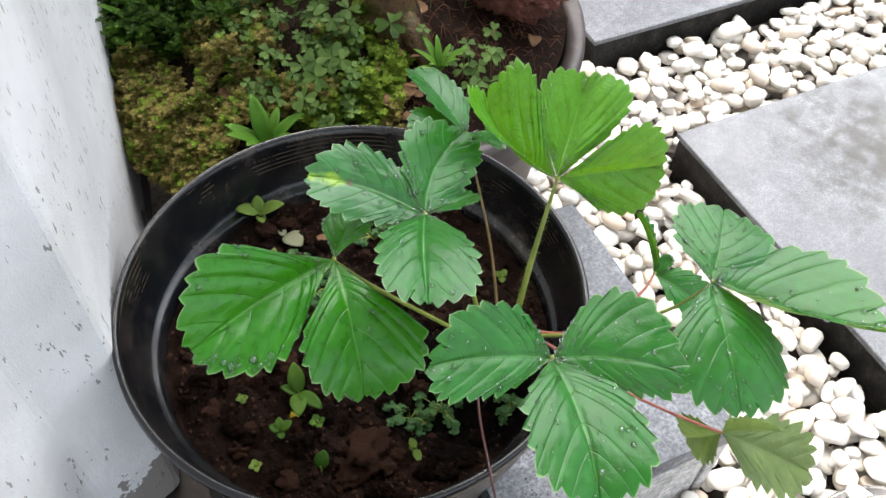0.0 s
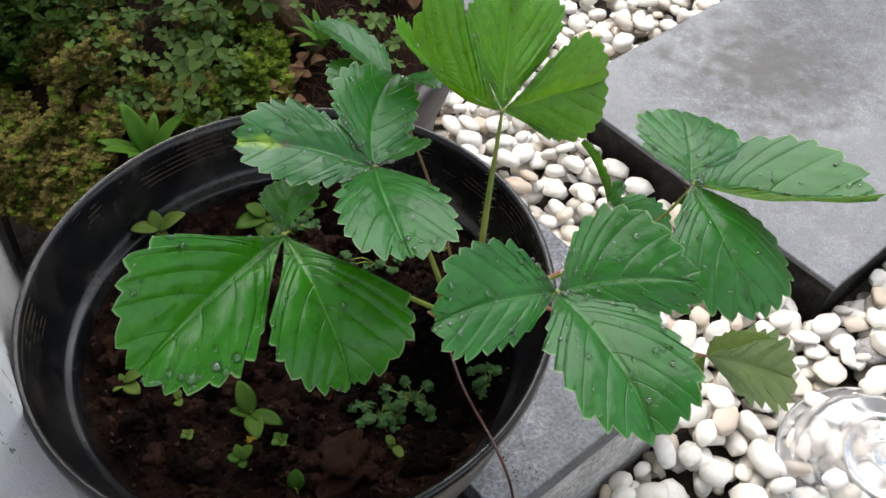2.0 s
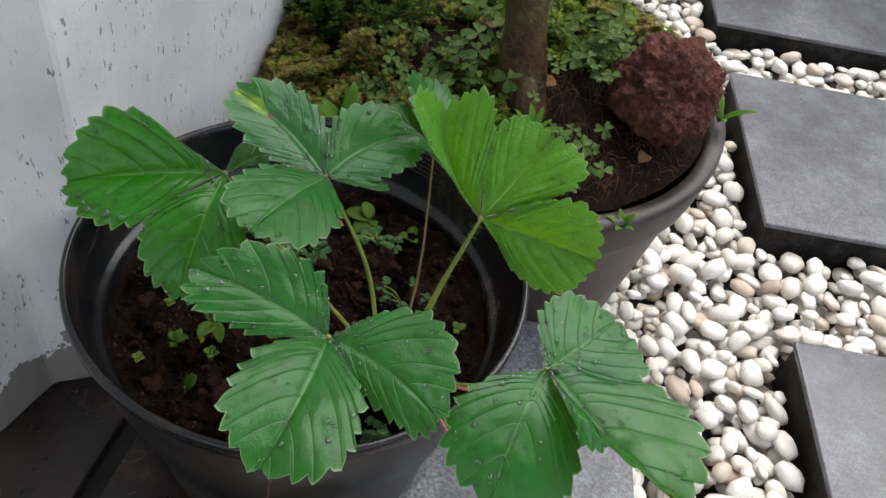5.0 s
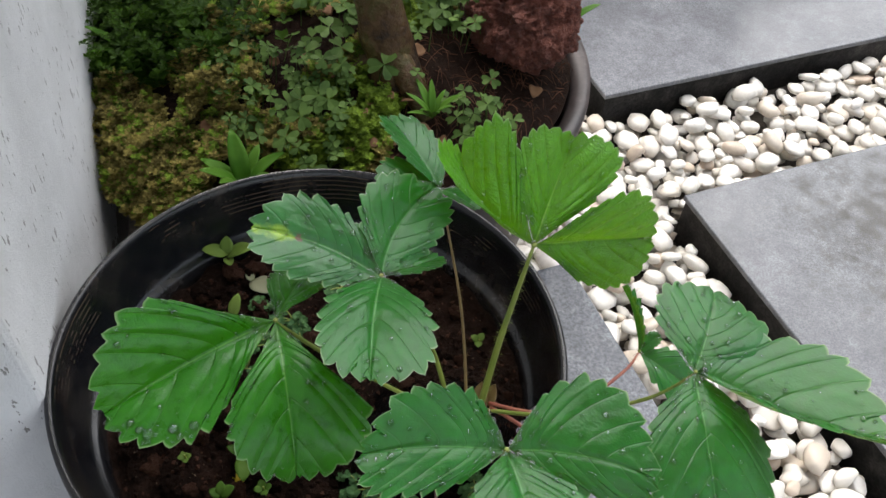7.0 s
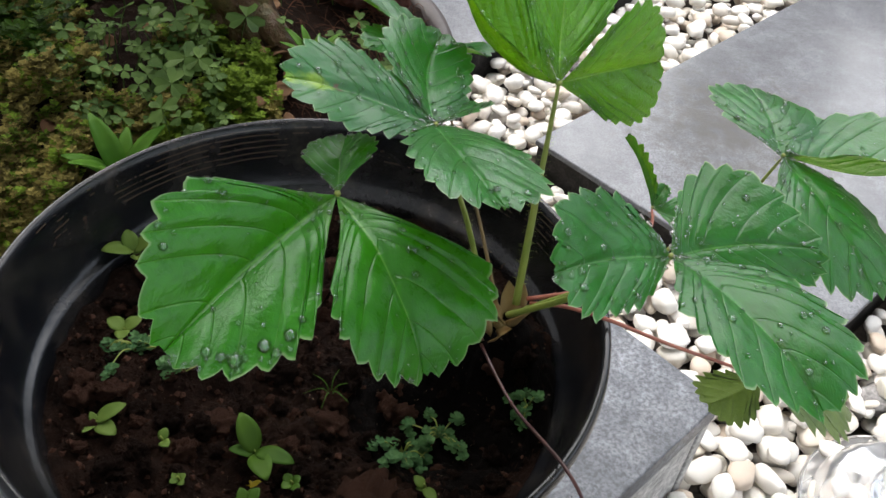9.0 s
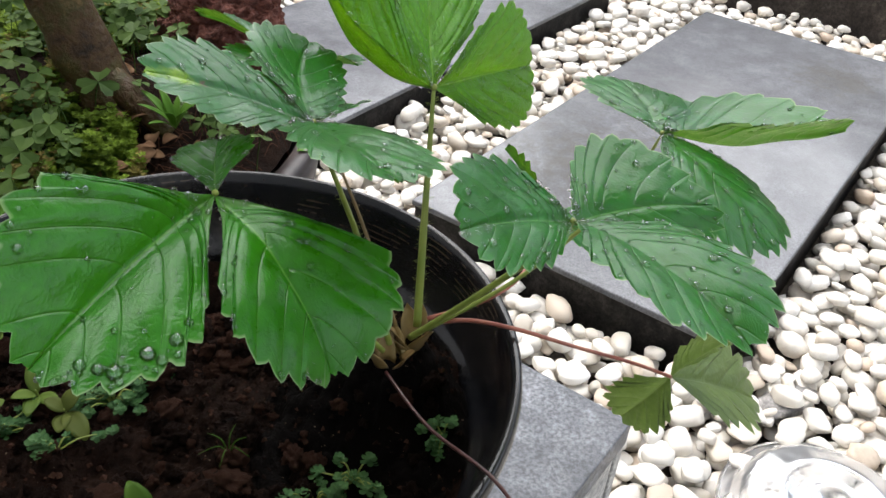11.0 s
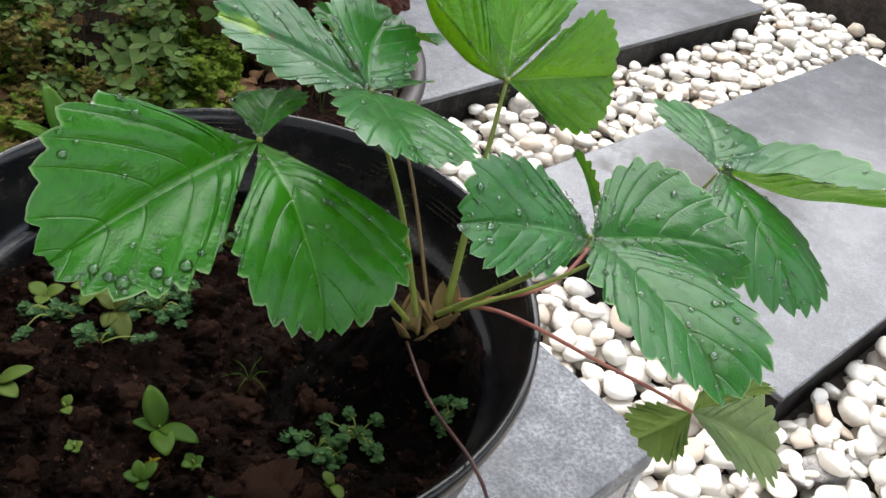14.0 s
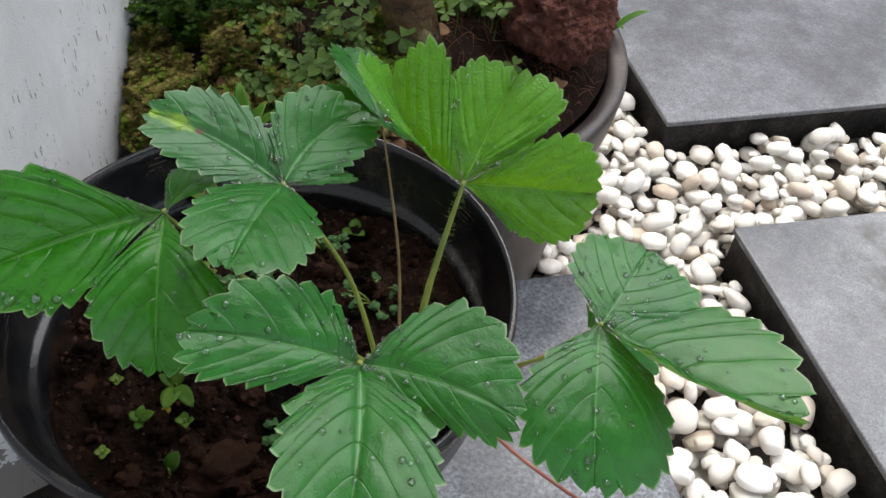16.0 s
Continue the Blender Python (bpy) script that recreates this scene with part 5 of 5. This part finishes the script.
def sprig_mesh(name, sites, rng, leaf, mat, layers=3, per=5, oval=False):
    """Many small leafy sprigs in one mesh: at each site whorls of pointed leaves up a short stem."""
    verts, faces = [], []
    for (x, y, z, h, s) in sites:
        lean = Vector((rng.gauss(0, 0.35), rng.gauss(0, 0.35), 1)).normalized()
        a0 = rng.uniform(0, 6.28)
        for q in range(layers):
            c = Vector((x, y, z)) + lean * h * (q + 1) / layers
            k2 = s * (1.0 - 0.22 * q)
            for m in range(per):
                a = a0 + q * 0.6 + 6.283 * m / per + rng.uniform(-0.25, 0.25)
                d = Vector((math.cos(a), math.sin(a), rng.uniform(0.15, 0.7))).normalized()
                w = Vector((-math.sin(a), math.cos(a), 0)) * leaf * k2
                tip = c + d * k2
                mid = c + d * k2 * 0.55 + Vector((0, 0, 0.12 * k2))
                n0 = len(verts)
                if oval:
                    q1, q2 = c + d * k2 * 0.40 + Vector((0, 0, 0.08 * k2)), c + d * k2 * 0.78 + Vector((0, 0, 0.08 * k2))
                    verts += [c, q1 + 0.8 * w, q2 + w, tip, q2 - w, q1 - 0.8 * w]
                    faces += [(n0, n0 + 1, n0 + 2, n0 + 3), (n0, n0 + 3, n0 + 4, n0 + 5)]
                else:
                    verts += [c, mid + w, tip, mid - w]
                    faces += [(n0, n0 + 1, n0 + 2), (n0, n0 + 2, n0 + 3)]
    return mesh_of(name, verts, faces, mat, False)


rng = random.Random(33)


def herb(place, spread, count, label):
    x, y = place
    ob = thing("creeping_herb", on_soil(x, y), label, "weed", "creeping herbs in the pot")
    sites = []
    for _ in range(count):
        px, py = x + rng.gauss(0, spread), y + rng.gauss(0, spread * 0.7)
        if px * px + py * py > 0.112 ** 2 or soil_height(px, py) > soil_height(x, y) + 0.006:
            continue
        v, f, _p = tube([on_soil(x, y), ((px + x) / 2, (py + y) / 2, soil_height((px + x) / 2, (py + y) / 2) + 0.006), (px, py, soil_height(px, py) + 0.005)], [0.0004, 0.0004, 0.0003], 5)
        part("stem", mesh_of("stem", v, f, STALK), ob)
        sites.append((px, py, soil_height(px, py) + 0.002, rng.uniform(0.003, 0.007), rng.uniform(0.0034, 0.0050)))
        sites.append((px + rng.gauss(0, 0.004), py + rng.gauss(0, 0.004), soil_height(px, py) + 0.001, 0.004, 0.0036))
    tagged(part("foliage", sprig_mesh("foliage", sites, rng, 0.33, HERB, 3, 5, True), ob), kind="stuff")


for x, y, spread, count, lab in ((0.036, -0.052, 0.008, 12, "low creeping herb with tiny blue-green leaves on dark soil"), (0.056, -0.046, 0.009, 13, "low creeping herb with tiny blue-green leaves on dark soil"), (0.097, -0.052, 0.005, 8, "small creeping herb beside the pot wall"),
                                 (-0.051, 0.060, 0.005, 9, "small clump of tiny-leaved herb on dark soil"), (-0.022, 0.044, 0.007, 14, "creeping herb with tiny pale green leaves"),
                                 (-0.032, 0.028, 0.007, 14, "creeping herb with tiny pale green leaves"), (0.004, 0.078, 0.006, 11, "little green herb near the far wall of the pot"),
                                 (-0.078, 0.030, 0.008, 14, "clump of tiny-leaved herb beside the pot wall"), (-0.058, 0.006, 0.005, 5, "small creeping herb under the broad leaf"), (0.050, 0.042, 0.010, 7, "loose small herb behind the strawberry crown")):
    herb((x, y), spread, count, lab)
tuft = thing("grass_tuft", on_soil(0.008, -0.020), "little tuft of thin pale grass blades", "grass")
for k in range(6):
    a = k * 1.05
    foot = Vector(on_soil(0.008, -0.020))
    v, f, _ = tube([foot, foot + Vector((0.004 * math.cos(a), 0.004 * math.sin(a), 0.008)), foot + Vector((0.013 * math.cos(a), 0.012 * math.sin(a), 0.007))], [0.0004, 0.0003, 0.0001], 5)
    part("blade", mesh_of("blade", v, f, SEEDLING), tuft)

# ---- larger pot with moss, weeds, a small tree and a lava rock ----
R2, RIM2 = 0.205, 0.278
big = thing("large_plant_pot", (P2.x, P2.y, 0.0), "large round grey plastic pot overgrown with moss", "plant pot")
v, f = revolve([(0.0, 0.0015), (0.140, 0.002), (0.150, 0.006), (0.175, 0.14), (0.190, 0.225), (0.1925, 0.232), (0.1985, 0.236), (0.200, 0.242)], 128, tuple(P2))
part("outer_wall", mesh_of("outer_wall", v, f, POT_GREY), big)
v, f = revolve([(0.200, 0.242), (0.2035, 0.262), (R2, 0.272), (R2 - 0.0005, RIM2), (R2 - 0.006, RIM2 + 0.002), (R2 - 0.014, RIM2 + 0.0005), (R2 - 0.0165, RIM2 - 0.004)], 128, tuple(P2))
part("rim", mesh_of("rim", v, f, POT_GREY), big, "thick worn grey rim")
v, f = revolve([(R2 - 0.0165, RIM2 - 0.004), (R2 - 0.02, 0.25), (0.17, 0.20)], 128, tuple(P2))
part("inner_wall", mesh_of("inner_wall", v, f, POT_GREY), big)


def mound(x, y):
    q = Vector((x, y, 3.1))
    r = math.hypot(x - P2.x, y - P2.y) / R2
    h = 0.268 + 0.055 * max(0.0, 1 - r ** 2.2)
    return h + 0.007 * noise.noise(q * 18) + 0.005 * noise.noise(q * 45) + 0.002 * noise.noise(q * 140)


peat = solo("peat_soil", soil_disc("peat_soil", R2 - 0.0185, 70, 180, mound, PEAT, tuple(P2)), "dark fibrous soil heaped in the large pot", "soil", kind="stuff")


def in_big(rng, lim):
    a, r = rng.uniform(0, 6.283), lim * math.sqrt(rng.random())
    return P2.x + r * math.cos(a), P2.y + r * math.sin(a)


ROSETTES = [((-0.080, 0.150), 8, 0.042, 0.15, "bright green rosette weed with strap-shaped leaves in the moss", 0.4), ((0.044, 0.223), 9, 0.030, 0.10, "pale green rosette weed with narrow leaves", 0.2),
            ((0.135, 0.222), 5, 0.016, 0.2, "little pale seedling rosette near the pot's rim", 0.9), ((-0.205, 0.285), 6, 0.045, 0.10, "upright narrow-leaved green weed beside the wall", 0.1),
            ((0.150, 0.400), 4, 0.035, 0.12, "thin green blade-leaved weed behind the lava rock", 0.5)]


def near_rosette(x, y):
    return any(math.hypot(x - r[0][0], y - r[0][1]) < 0.75 * r[2] for r in ROSETTES)


rng = random.Random(8)
sites, sites2 = [], []
while len(sites) + len(sites2) < 10500:
    x, y = in_big(rng, R2 + 0.026)
    if x > -0.05 and math.hypot(x - P2.x, y - P2.y) > R2 - 0.01 or x < AB.x - 0.3225 * (y - AB.y) + 0.004:
        continue
    bare = x > (0.022 if y < 0.34 else 0.05) + 0.02 * noise.noise(Vector((x * 20, y * 20, 1))) and y < 0.42
    patch = noise.noise(Vector((x * 13, y * 13, 7.7)))
    if near_rosette(x, y) or bare or (patch < -0.36 and x > -0.10):
        continue
    clump = noise.noise(Vector((x * 34, y * 34, 2))) + 0.5 * noise.noise(Vector((x * 75, y * 75, 5)))
    r = math.hypot(x - P2.x, y - P2.y)
    if clump < -0.22 and r < R2 - 0.03:
        continue
    z = mound(x, y) - 0.004 + 0.026 * max(0, clump + 0.1)
    if r > R2 - 0.02:  # hangs over the rim
        z = max(z, RIM2) - max(0.0, r - R2) * 1.2
    if (patch < 0 and rng.random() < 0.45) or (y > 0.27 and x < -0.01 and rng.random() < 0.65):
        continue
    old = (x < -0.09 + 0.07 * noise.noise(Vector((x * 14, y * 14, 4))) or patch < -0.1) and rng.random() < 0.72
    (sites if old else sites2).append((x, y, z, rng.uniform(0.005, 0.014), rng.uniform(0.0028, 0.0075)))
solo("moss", sprig_mesh("moss", sites, rng, 0.34, MOSS, 3, 5), "olive and brownish cushion of moss on the large pot", "moss", kind="stuff")
solo("moss", sprig_mesh("moss", sites2, rng, 0.34, MOSS_GREEN, 3, 5), "fresh green leafy moss on the large pot", "moss", kind="stuff")

tall = []
for _ in range(800):
    y = rng.uniform(0.25, 0.60)
    edge_x = AB.x - 0.3225 * (y - AB.y)
    x = max(edge_x + 0.006, edge_x + abs(rng.gauss(0.03, 0.05)))
    if math.hypot(x - P2.x, y - P2.y) > R2 + 0.05:
        continue
    tall.append((x, y, mound(x, y), rng.uniform(0.02, 0.055) * (0.6 + 0.9 * min(1, max(0, (y - 0.16) / 0.2))), rng.uniform(0.007, 0.015)))
for _ in range(260):
    y = rng.uniform(0.35, 0.62)
    x = AB.x - 0.3225 * (y - AB.y) + rng.uniform(0.008, 0.09)
    tall.append((x, y, 0.25, rng.uniform(0.07, 0.15), rng.uniform(0.009, 0.016)))
solo("wild_greens", sprig_mesh("wild_greens", tall, rng, 0.34, WILD, 4, 4), "dark leafy weeds growing up along the white wall", "weeds", kind="stuff")


def clover_patch(places, rng, size, label):
    verts, faces = [], []
    for x, y, h in places:
        z = mound(x, y)
        top = Vector((x + rng.gauss(0, 0.004), y + rng.gauss(0, 0.004), z + h))
        sv, sf, _ = tube([(x, y, z - 0.003), ((x + top.x) / 2, (y + top.y) / 2, z + h * 0.6), top], [0.0004, 0.0004, 0.0003], 4)
        k = len(verts)
        verts += sv
        faces += [tuple(i + k for i in q) for q in sf]
        a0, s = rng.uniform(0, 6.28), size * rng.uniform(0.7, 1.2)
        tilt = Vector((rng.gauss(0, 0.3), rng.gauss(-0.2, 0.3), 1)).normalized()
        tx = tilt.orthogonal().normalized()
        ty = tilt.cross(tx)
        for m in range(3):
            a = a0 + 2.094 * m
            d = tx * math.cos(a) + ty * math.sin(a)
            w = tilt.cross(d)
            k = len(verts)
            # heart-shaped leaflet, creased along its middle
            for fx, fy, fz in ((0, 0, 0), (0.42, 0.45, 0.12), (0.52, 0.85, 0.10), (0.28, 1.05, 0.06), (0, 0.86, 0.0), (-0.28, 1.05, 0.06), (-0.52, 0.85, 0.10), (-0.42, 0.45, 0.12)):
                verts.append(top + s * (w * fx + d * fy + tilt * (fz - 0.12 * fy)))
            faces += [(k, k + 1, k + 2, k + 4), (k + 2, k + 3, k + 4), (k, k + 4, k + 6, k + 7), (k + 4, k + 5, k + 6)]
    solo("clover", mesh_of("clover", verts, faces, CLOVER, False), label, "clover", kind="stuff")


places = []
while len(places) < 350:
    x, y = in_big(rng, R2 - 0.005)
    den = noise.noise(Vector((x * 11, y * 11, 21)))
    if x > (0.022 if y < 0.34 else 0.06) and rng.random() > 0.08:
        continue
    if x < -0.13 and rng.random() > 0.25:
        continue
    if den < 0.02 or near_rosette(x, y) or math.hypot(x - 0.112, y - 0.335) < 0.055:
        continue
    places.append((x, y, rng.uniform(0.010, 0.028)))
clover_patch(places, rng, 0.0062, "dull green clover and oxalis leaves among the moss")
places = [(0.078 + rng.gauss(0, 0.012), 0.235 + rng.gauss(0, 0.014), rng.uniform(0.012, 0.028)) for _ in range(20)] + [(0.05 + rng.gauss(0, 0.016), 0.33 + rng.gauss(0, 0.02), rng.uniform(0.015, 0.035)) for _ in range(24)]
clover_patch(places, rng, 0.0075, "fresh green clover beside the lava rock")
places = [(-0.040 + rng.gauss(0, 0.014), 0.27 + rng.gauss(0, 0.05), rng.uniform(0.015, 0.035)) for _ in range(32)] + [(0.042 + rng.gauss(0, 0.012), 0.36 + rng.gauss(0, 0.03), rng.uniform(0.015, 0.03)) for _ in range(16)]
clover_patch(places, rng, 0.0105, "large dull green clover leaves round the foot of the tree")


def rosette(place, n_blades, ln, half, label, yaw0=0.0):
    x, y = place
    foot = Vector((x, y, mound(x, y) + 0.010))
    ob = thing("rosette_weed", foot, label, "weed", "rosette weeds in the moss")
    for k in range(n_blades):
        a = yaw0 + 6.283 * k / n_blades + rng.uniform(-0.2, 0.2)
        d = Vector((math.cos(a), math.sin(a), rng.uniform(0.5, 1.3))).normalized()
        thicken(part("leaf", oval_leaf("leaf", foot, foot + d * ln * rng.uniform(0.75, 1.1), (-0.4 * d.x, -0.4 * d.y, 1), half, ROSETTE, 0.25, 0.10), ob), 0.0003)


for r in ROSETTES:
    rosette(*r)

# straw, roots and leaf litter
verts, faces = [], []
for _ in range(760):
    x, y = rng.uniform(0.008, 0.165), rng.uniform(0.16, 0.40)
    if math.hypot(x - P2.x, y - P2.y) > R2 - 0.022:
        continue
    a, ln = rng.uniform(0, 6.28), rng.uniform(0.006, 0.022)
    z = mound(x, y) + 0.001
    dx, dy = math.cos(a) * ln, math.sin(a) * ln
    sv, sf, _ = tube([(x, y, z), (x + dx / 2, y + dy / 2, z + rng.uniform(0.001, 0.006)), (x + dx, y + dy, mound(x + dx, y + dy) + rng.uniform(0, 0.004))], [0.0003, 0.0003, 0.00015], 4)
    k = len(verts)
    verts += sv
    faces += [tuple(i + k for i in q) for q in sf]
solo("root_fibres", mesh_of("root_fibres", verts, faces, FIBRE), "brown root fibres and straw on the soil", "plant litter", kind="stuff")
for k in range(60):
    x, y = in_big(rng, R2 - 0.03)
    if k < 24:
        x, y = 0.0 + rng.gauss(0, 0.03), 0.22 + rng.gauss(0, 0.025)
    a, s = rng.uniform(0, 6.28), rng.uniform(0.004, 0.009)
    z = mound(x, y) + 0.009
    d = Vector((math.cos(a), math.sin(a), rng.uniform(-0.2, 0.4))).normalized()
    ob = solo("dry_leaf", oval_leaf("dry_leaf", (x, y, z), Vector((x, y, z)) + d * s * 1.6, (rng.gauss(0, 0.4), rng.gauss(-0.2, 0.4), 1), 0.42, LITTER, 0.3, 0.2), "small dry brown leaf caught in the moss", "dry leaf", "dry leaves in the moss")
    thicken(ob, 0.0003)

# lava rock on the soil
rock("lava_rock", (0.108, 0.336, 0.332), (0.046, 0.050, 0.041), 23, LAVA, 0.22, "porous dark red lava rock resting in the large pot", "rock", 6, 0.36)

# small tree trunk
tree = thing("small_tree", (0.004, 0.270, 0.31), "small potted tree with a mottled brown trunk", "tree")
pts = [(0.012, 0.262, 0.300), (0.006, 0.268, 0.335), (-0.008, 0.281, 0.385), (-0.020, 0.294, 0.435), (-0.014, 0.304, 0.55), (0.004, 0.310, 0.75), (0.0, 0.315, 1.0)]
v, f, path = tube(pts, [0.027, 0.019, 0.0178, 0.0205, 0.0195, 0.016, 0.010], 28)
v = [Vector(p) * 1.0 + Vector((0.0035 * noise.noise(Vector(p) * 40), 0.0035 * noise.noise(Vector(p) * 40 + Vector((9, 0, 0))), 0)) for p in v]
part("trunk", mesh_of("trunk", v, f, BARK), tree)
for pp, rr in (([(0.008, 0.268, 0.335), (0.024, 0.246, 0.322), (0.040, 0.226, 0.305)], [0.013, 0.010, 0.005]), ([(0.0, 0.27, 0.33), (-0.022, 0.258, 0.318), (-0.040, 0.246, 0.305)], [0.012, 0.009, 0.004])):
    v, f, _ = tube(pp, rr, 12)
    part("root", mesh_of("root", v, f, BARK), tree)

# branches and crown out of view, added to shade the moss and wall
for k in range(7):
    a, reach = 0.9 * k + 0.3, 0.13 + 0.02 * (k % 3)
    top = Vector((-0.07 + reach * math.cos(a), 0.40 + reach * math.sin(a), 1.02 + 0.05 * (k % 4)))
    v, f, _ = tube([(0.001, 0.312, 0.80 + 0.028 * k), Vector((0.001, 0.312, 0.90 + 0.02 * k)).lerp(top, 0.45), top], [0.006, 0.004, 0.0015], 8)
    part("branch", mesh_of("branch", v, f, BARK), tree)
rng = random.Random(61)
verts, faces = [], []
for _ in range(2600):
    q = Vector((rng.gauss(0, 1), rng.gauss(0, 1), rng.gauss(0, 1))).normalized() * rng.random() ** 0.45
    if noise.noise(q * 2.6) < -0.12:
        continue
    c = Vector((-0.07 + 0.27 * q.x, 0.42 + 0.25 * q.y, 1.06 + 0.22 * q.z))
    d = Vector((rng.gauss(0, 1), rng.gauss(0, 1), rng.gauss(-0.3, 0.6))).normalized()
    w = d.cross(Vector((rng.gauss(0, 0.4), rng.gauss(0, 0.4), 1))).normalized()
    ln, k = rng.uniform(0.022, 0.038), len(verts)
    verts += [c, c + d * ln * 0.45 + w * ln * 0.24, c + d * ln, c + d * ln * 0.45 - w * ln * 0.24]
    faces += [(k, k + 1, k + 2), (k, k + 2, k + 3)]
part("crown", mesh_of("crown", verts, faces, CLOVER, False), tree, "out-of-view crown of small green leaves that shades the moss")

# garden tree beyond the wall, mirrored in the wet slab
far_tree = thing("garden_tree", (3.17, 3.44, 0.0), "slender garden tree with a loose green crown beyond the slabs", "tree")
v, f, _ = tube([(3.17, 3.44, 0.0), (3.15, 3.46, 0.9), (3.19, 3.43, 1.7), (3.17, 3.44, 2.6)], [0.06, 0.048, 0.04, 0.012], 12)
part("trunk", mesh_of("trunk", v, f, BARK), far_tree)
for k in range(8):
    a, z = 2.4 * k, 1.35 + 0.14 * k
    tip = Vector((3.17 + 0.38 * math.cos(a), 3.44 + 0.38 * math.sin(a), z + 0.38))
    v, f, _ = tube([(3.17, 3.44, z), Vector((3.17, 3.44, z + 0.12)).lerp(tip, 0.5), tip], [0.018, 0.012, 0.004], 8)
    part("branch", mesh_of("branch", v, f, BARK), far_tree)
verts, faces = [], []
while len(verts) < 4 * 3800:
    q = Vector((rng.gauss(0, 1), rng.gauss(0, 1), rng.gauss(0, 1))).normalized() * rng.random() ** 0.4
    if noise.noise(q * 3.0 + Vector((7, 0, 0))) < -0.10:
        continue
    c = Vector((3.17 + 0.52 * q.x, 3.44 + 0.52 * q.y, 2.15 + 0.90 * q.z))
    d = Vector((rng.gauss(0, 1), rng.gauss(0, 1), rng.gauss(-0.3, 0.6))).normalized()
    w = d.cross(Vector((rng.gauss(0, 0.4), rng.gauss(0, 0.4), 1))).normalized()
    ln, k = rng.uniform(0.05, 0.09), len(verts)
    verts += [c, c + d * ln * 0.45 + w * ln * 0.24, c + d * ln, c + d * ln * 0.45 - w * ln * 0.24]
    faces += [(k, k + 1, k + 2), (k, k + 2, k + 3)]
part("crown", mesh_of("crown", verts, faces, WILD, False), far_tree, "loose crown of small dark leaves")

# low grass at the far end of the ledge
rng = random.Random(77)
verts, faces = [], []
for _ in range(1500):
    u_, w_ = rng.uniform(0.91, 1.30), rng.uniform(0.355, 0.56)
    x, y = plan(u_, w_)
    a, ln = rng.uniform(0, 6.28), rng.uniform(0.02, 0.048)
    d = Vector((math.cos(a) * 0.5, math.sin(a) * 0.5, 1)).normalized()
    side_ = Vector((-math.sin(a), math.cos(a), 0)) * 0.004
    b0 = Vector((x, y, 0.04))
    k = len(verts)
    verts += [b0 - side_, b0 + side_, b0 + d * ln * 0.6 + side_, b0 + d * ln, b0 + d * ln * 0.6 - side_]
    faces += [(k, k + 1, k + 2, k + 4), (k + 4, k + 2, k + 3)]
solo("grass_clump", mesh_of("grass_clump", verts, faces, GRASS, False), "bright green low grass at the end of the ledge", "grass", kind="stuff")

# crumbs of spilled soil on the kerb beside the pot
verts, faces = [], []
rng = random.Random(5)
for _ in range(90):
    x, y = 0.118 + abs(rng.gauss(0, 0.016)), -0.038 + rng.gauss(0, 0.022)
    if math.hypot(x, y) < 0.112 or (Vector((x, y)) - BC).dot(W) < 0.004:
        continue
    r_ = rng.choice([0.0004, 0.0006, 0.0009])
    k = len(verts)
    for vx, vy, vz in ((1, 0, 0), (-0.5, 0.9, 0), (-0.6, -0.8, 0), (0.1, 0, 0.9)):
        verts.append((x + r_ * vx * rng.uniform(0.7, 1.3), y + r_ * vy * rng.uniform(0.7, 1.3), TOP + 0.0001 + r_ * vz))
    faces += [(k, k + 1, k + 3), (k + 1, k + 2, k + 3), (k + 2, k, k + 3), (k, k + 2, k + 1)]
solo("spilled_soil", mesh_of("spilled_soil", verts, faces, SOIL, False), "dark soil crumbs spilled on the granite kerb", "soil", kind="stuff")
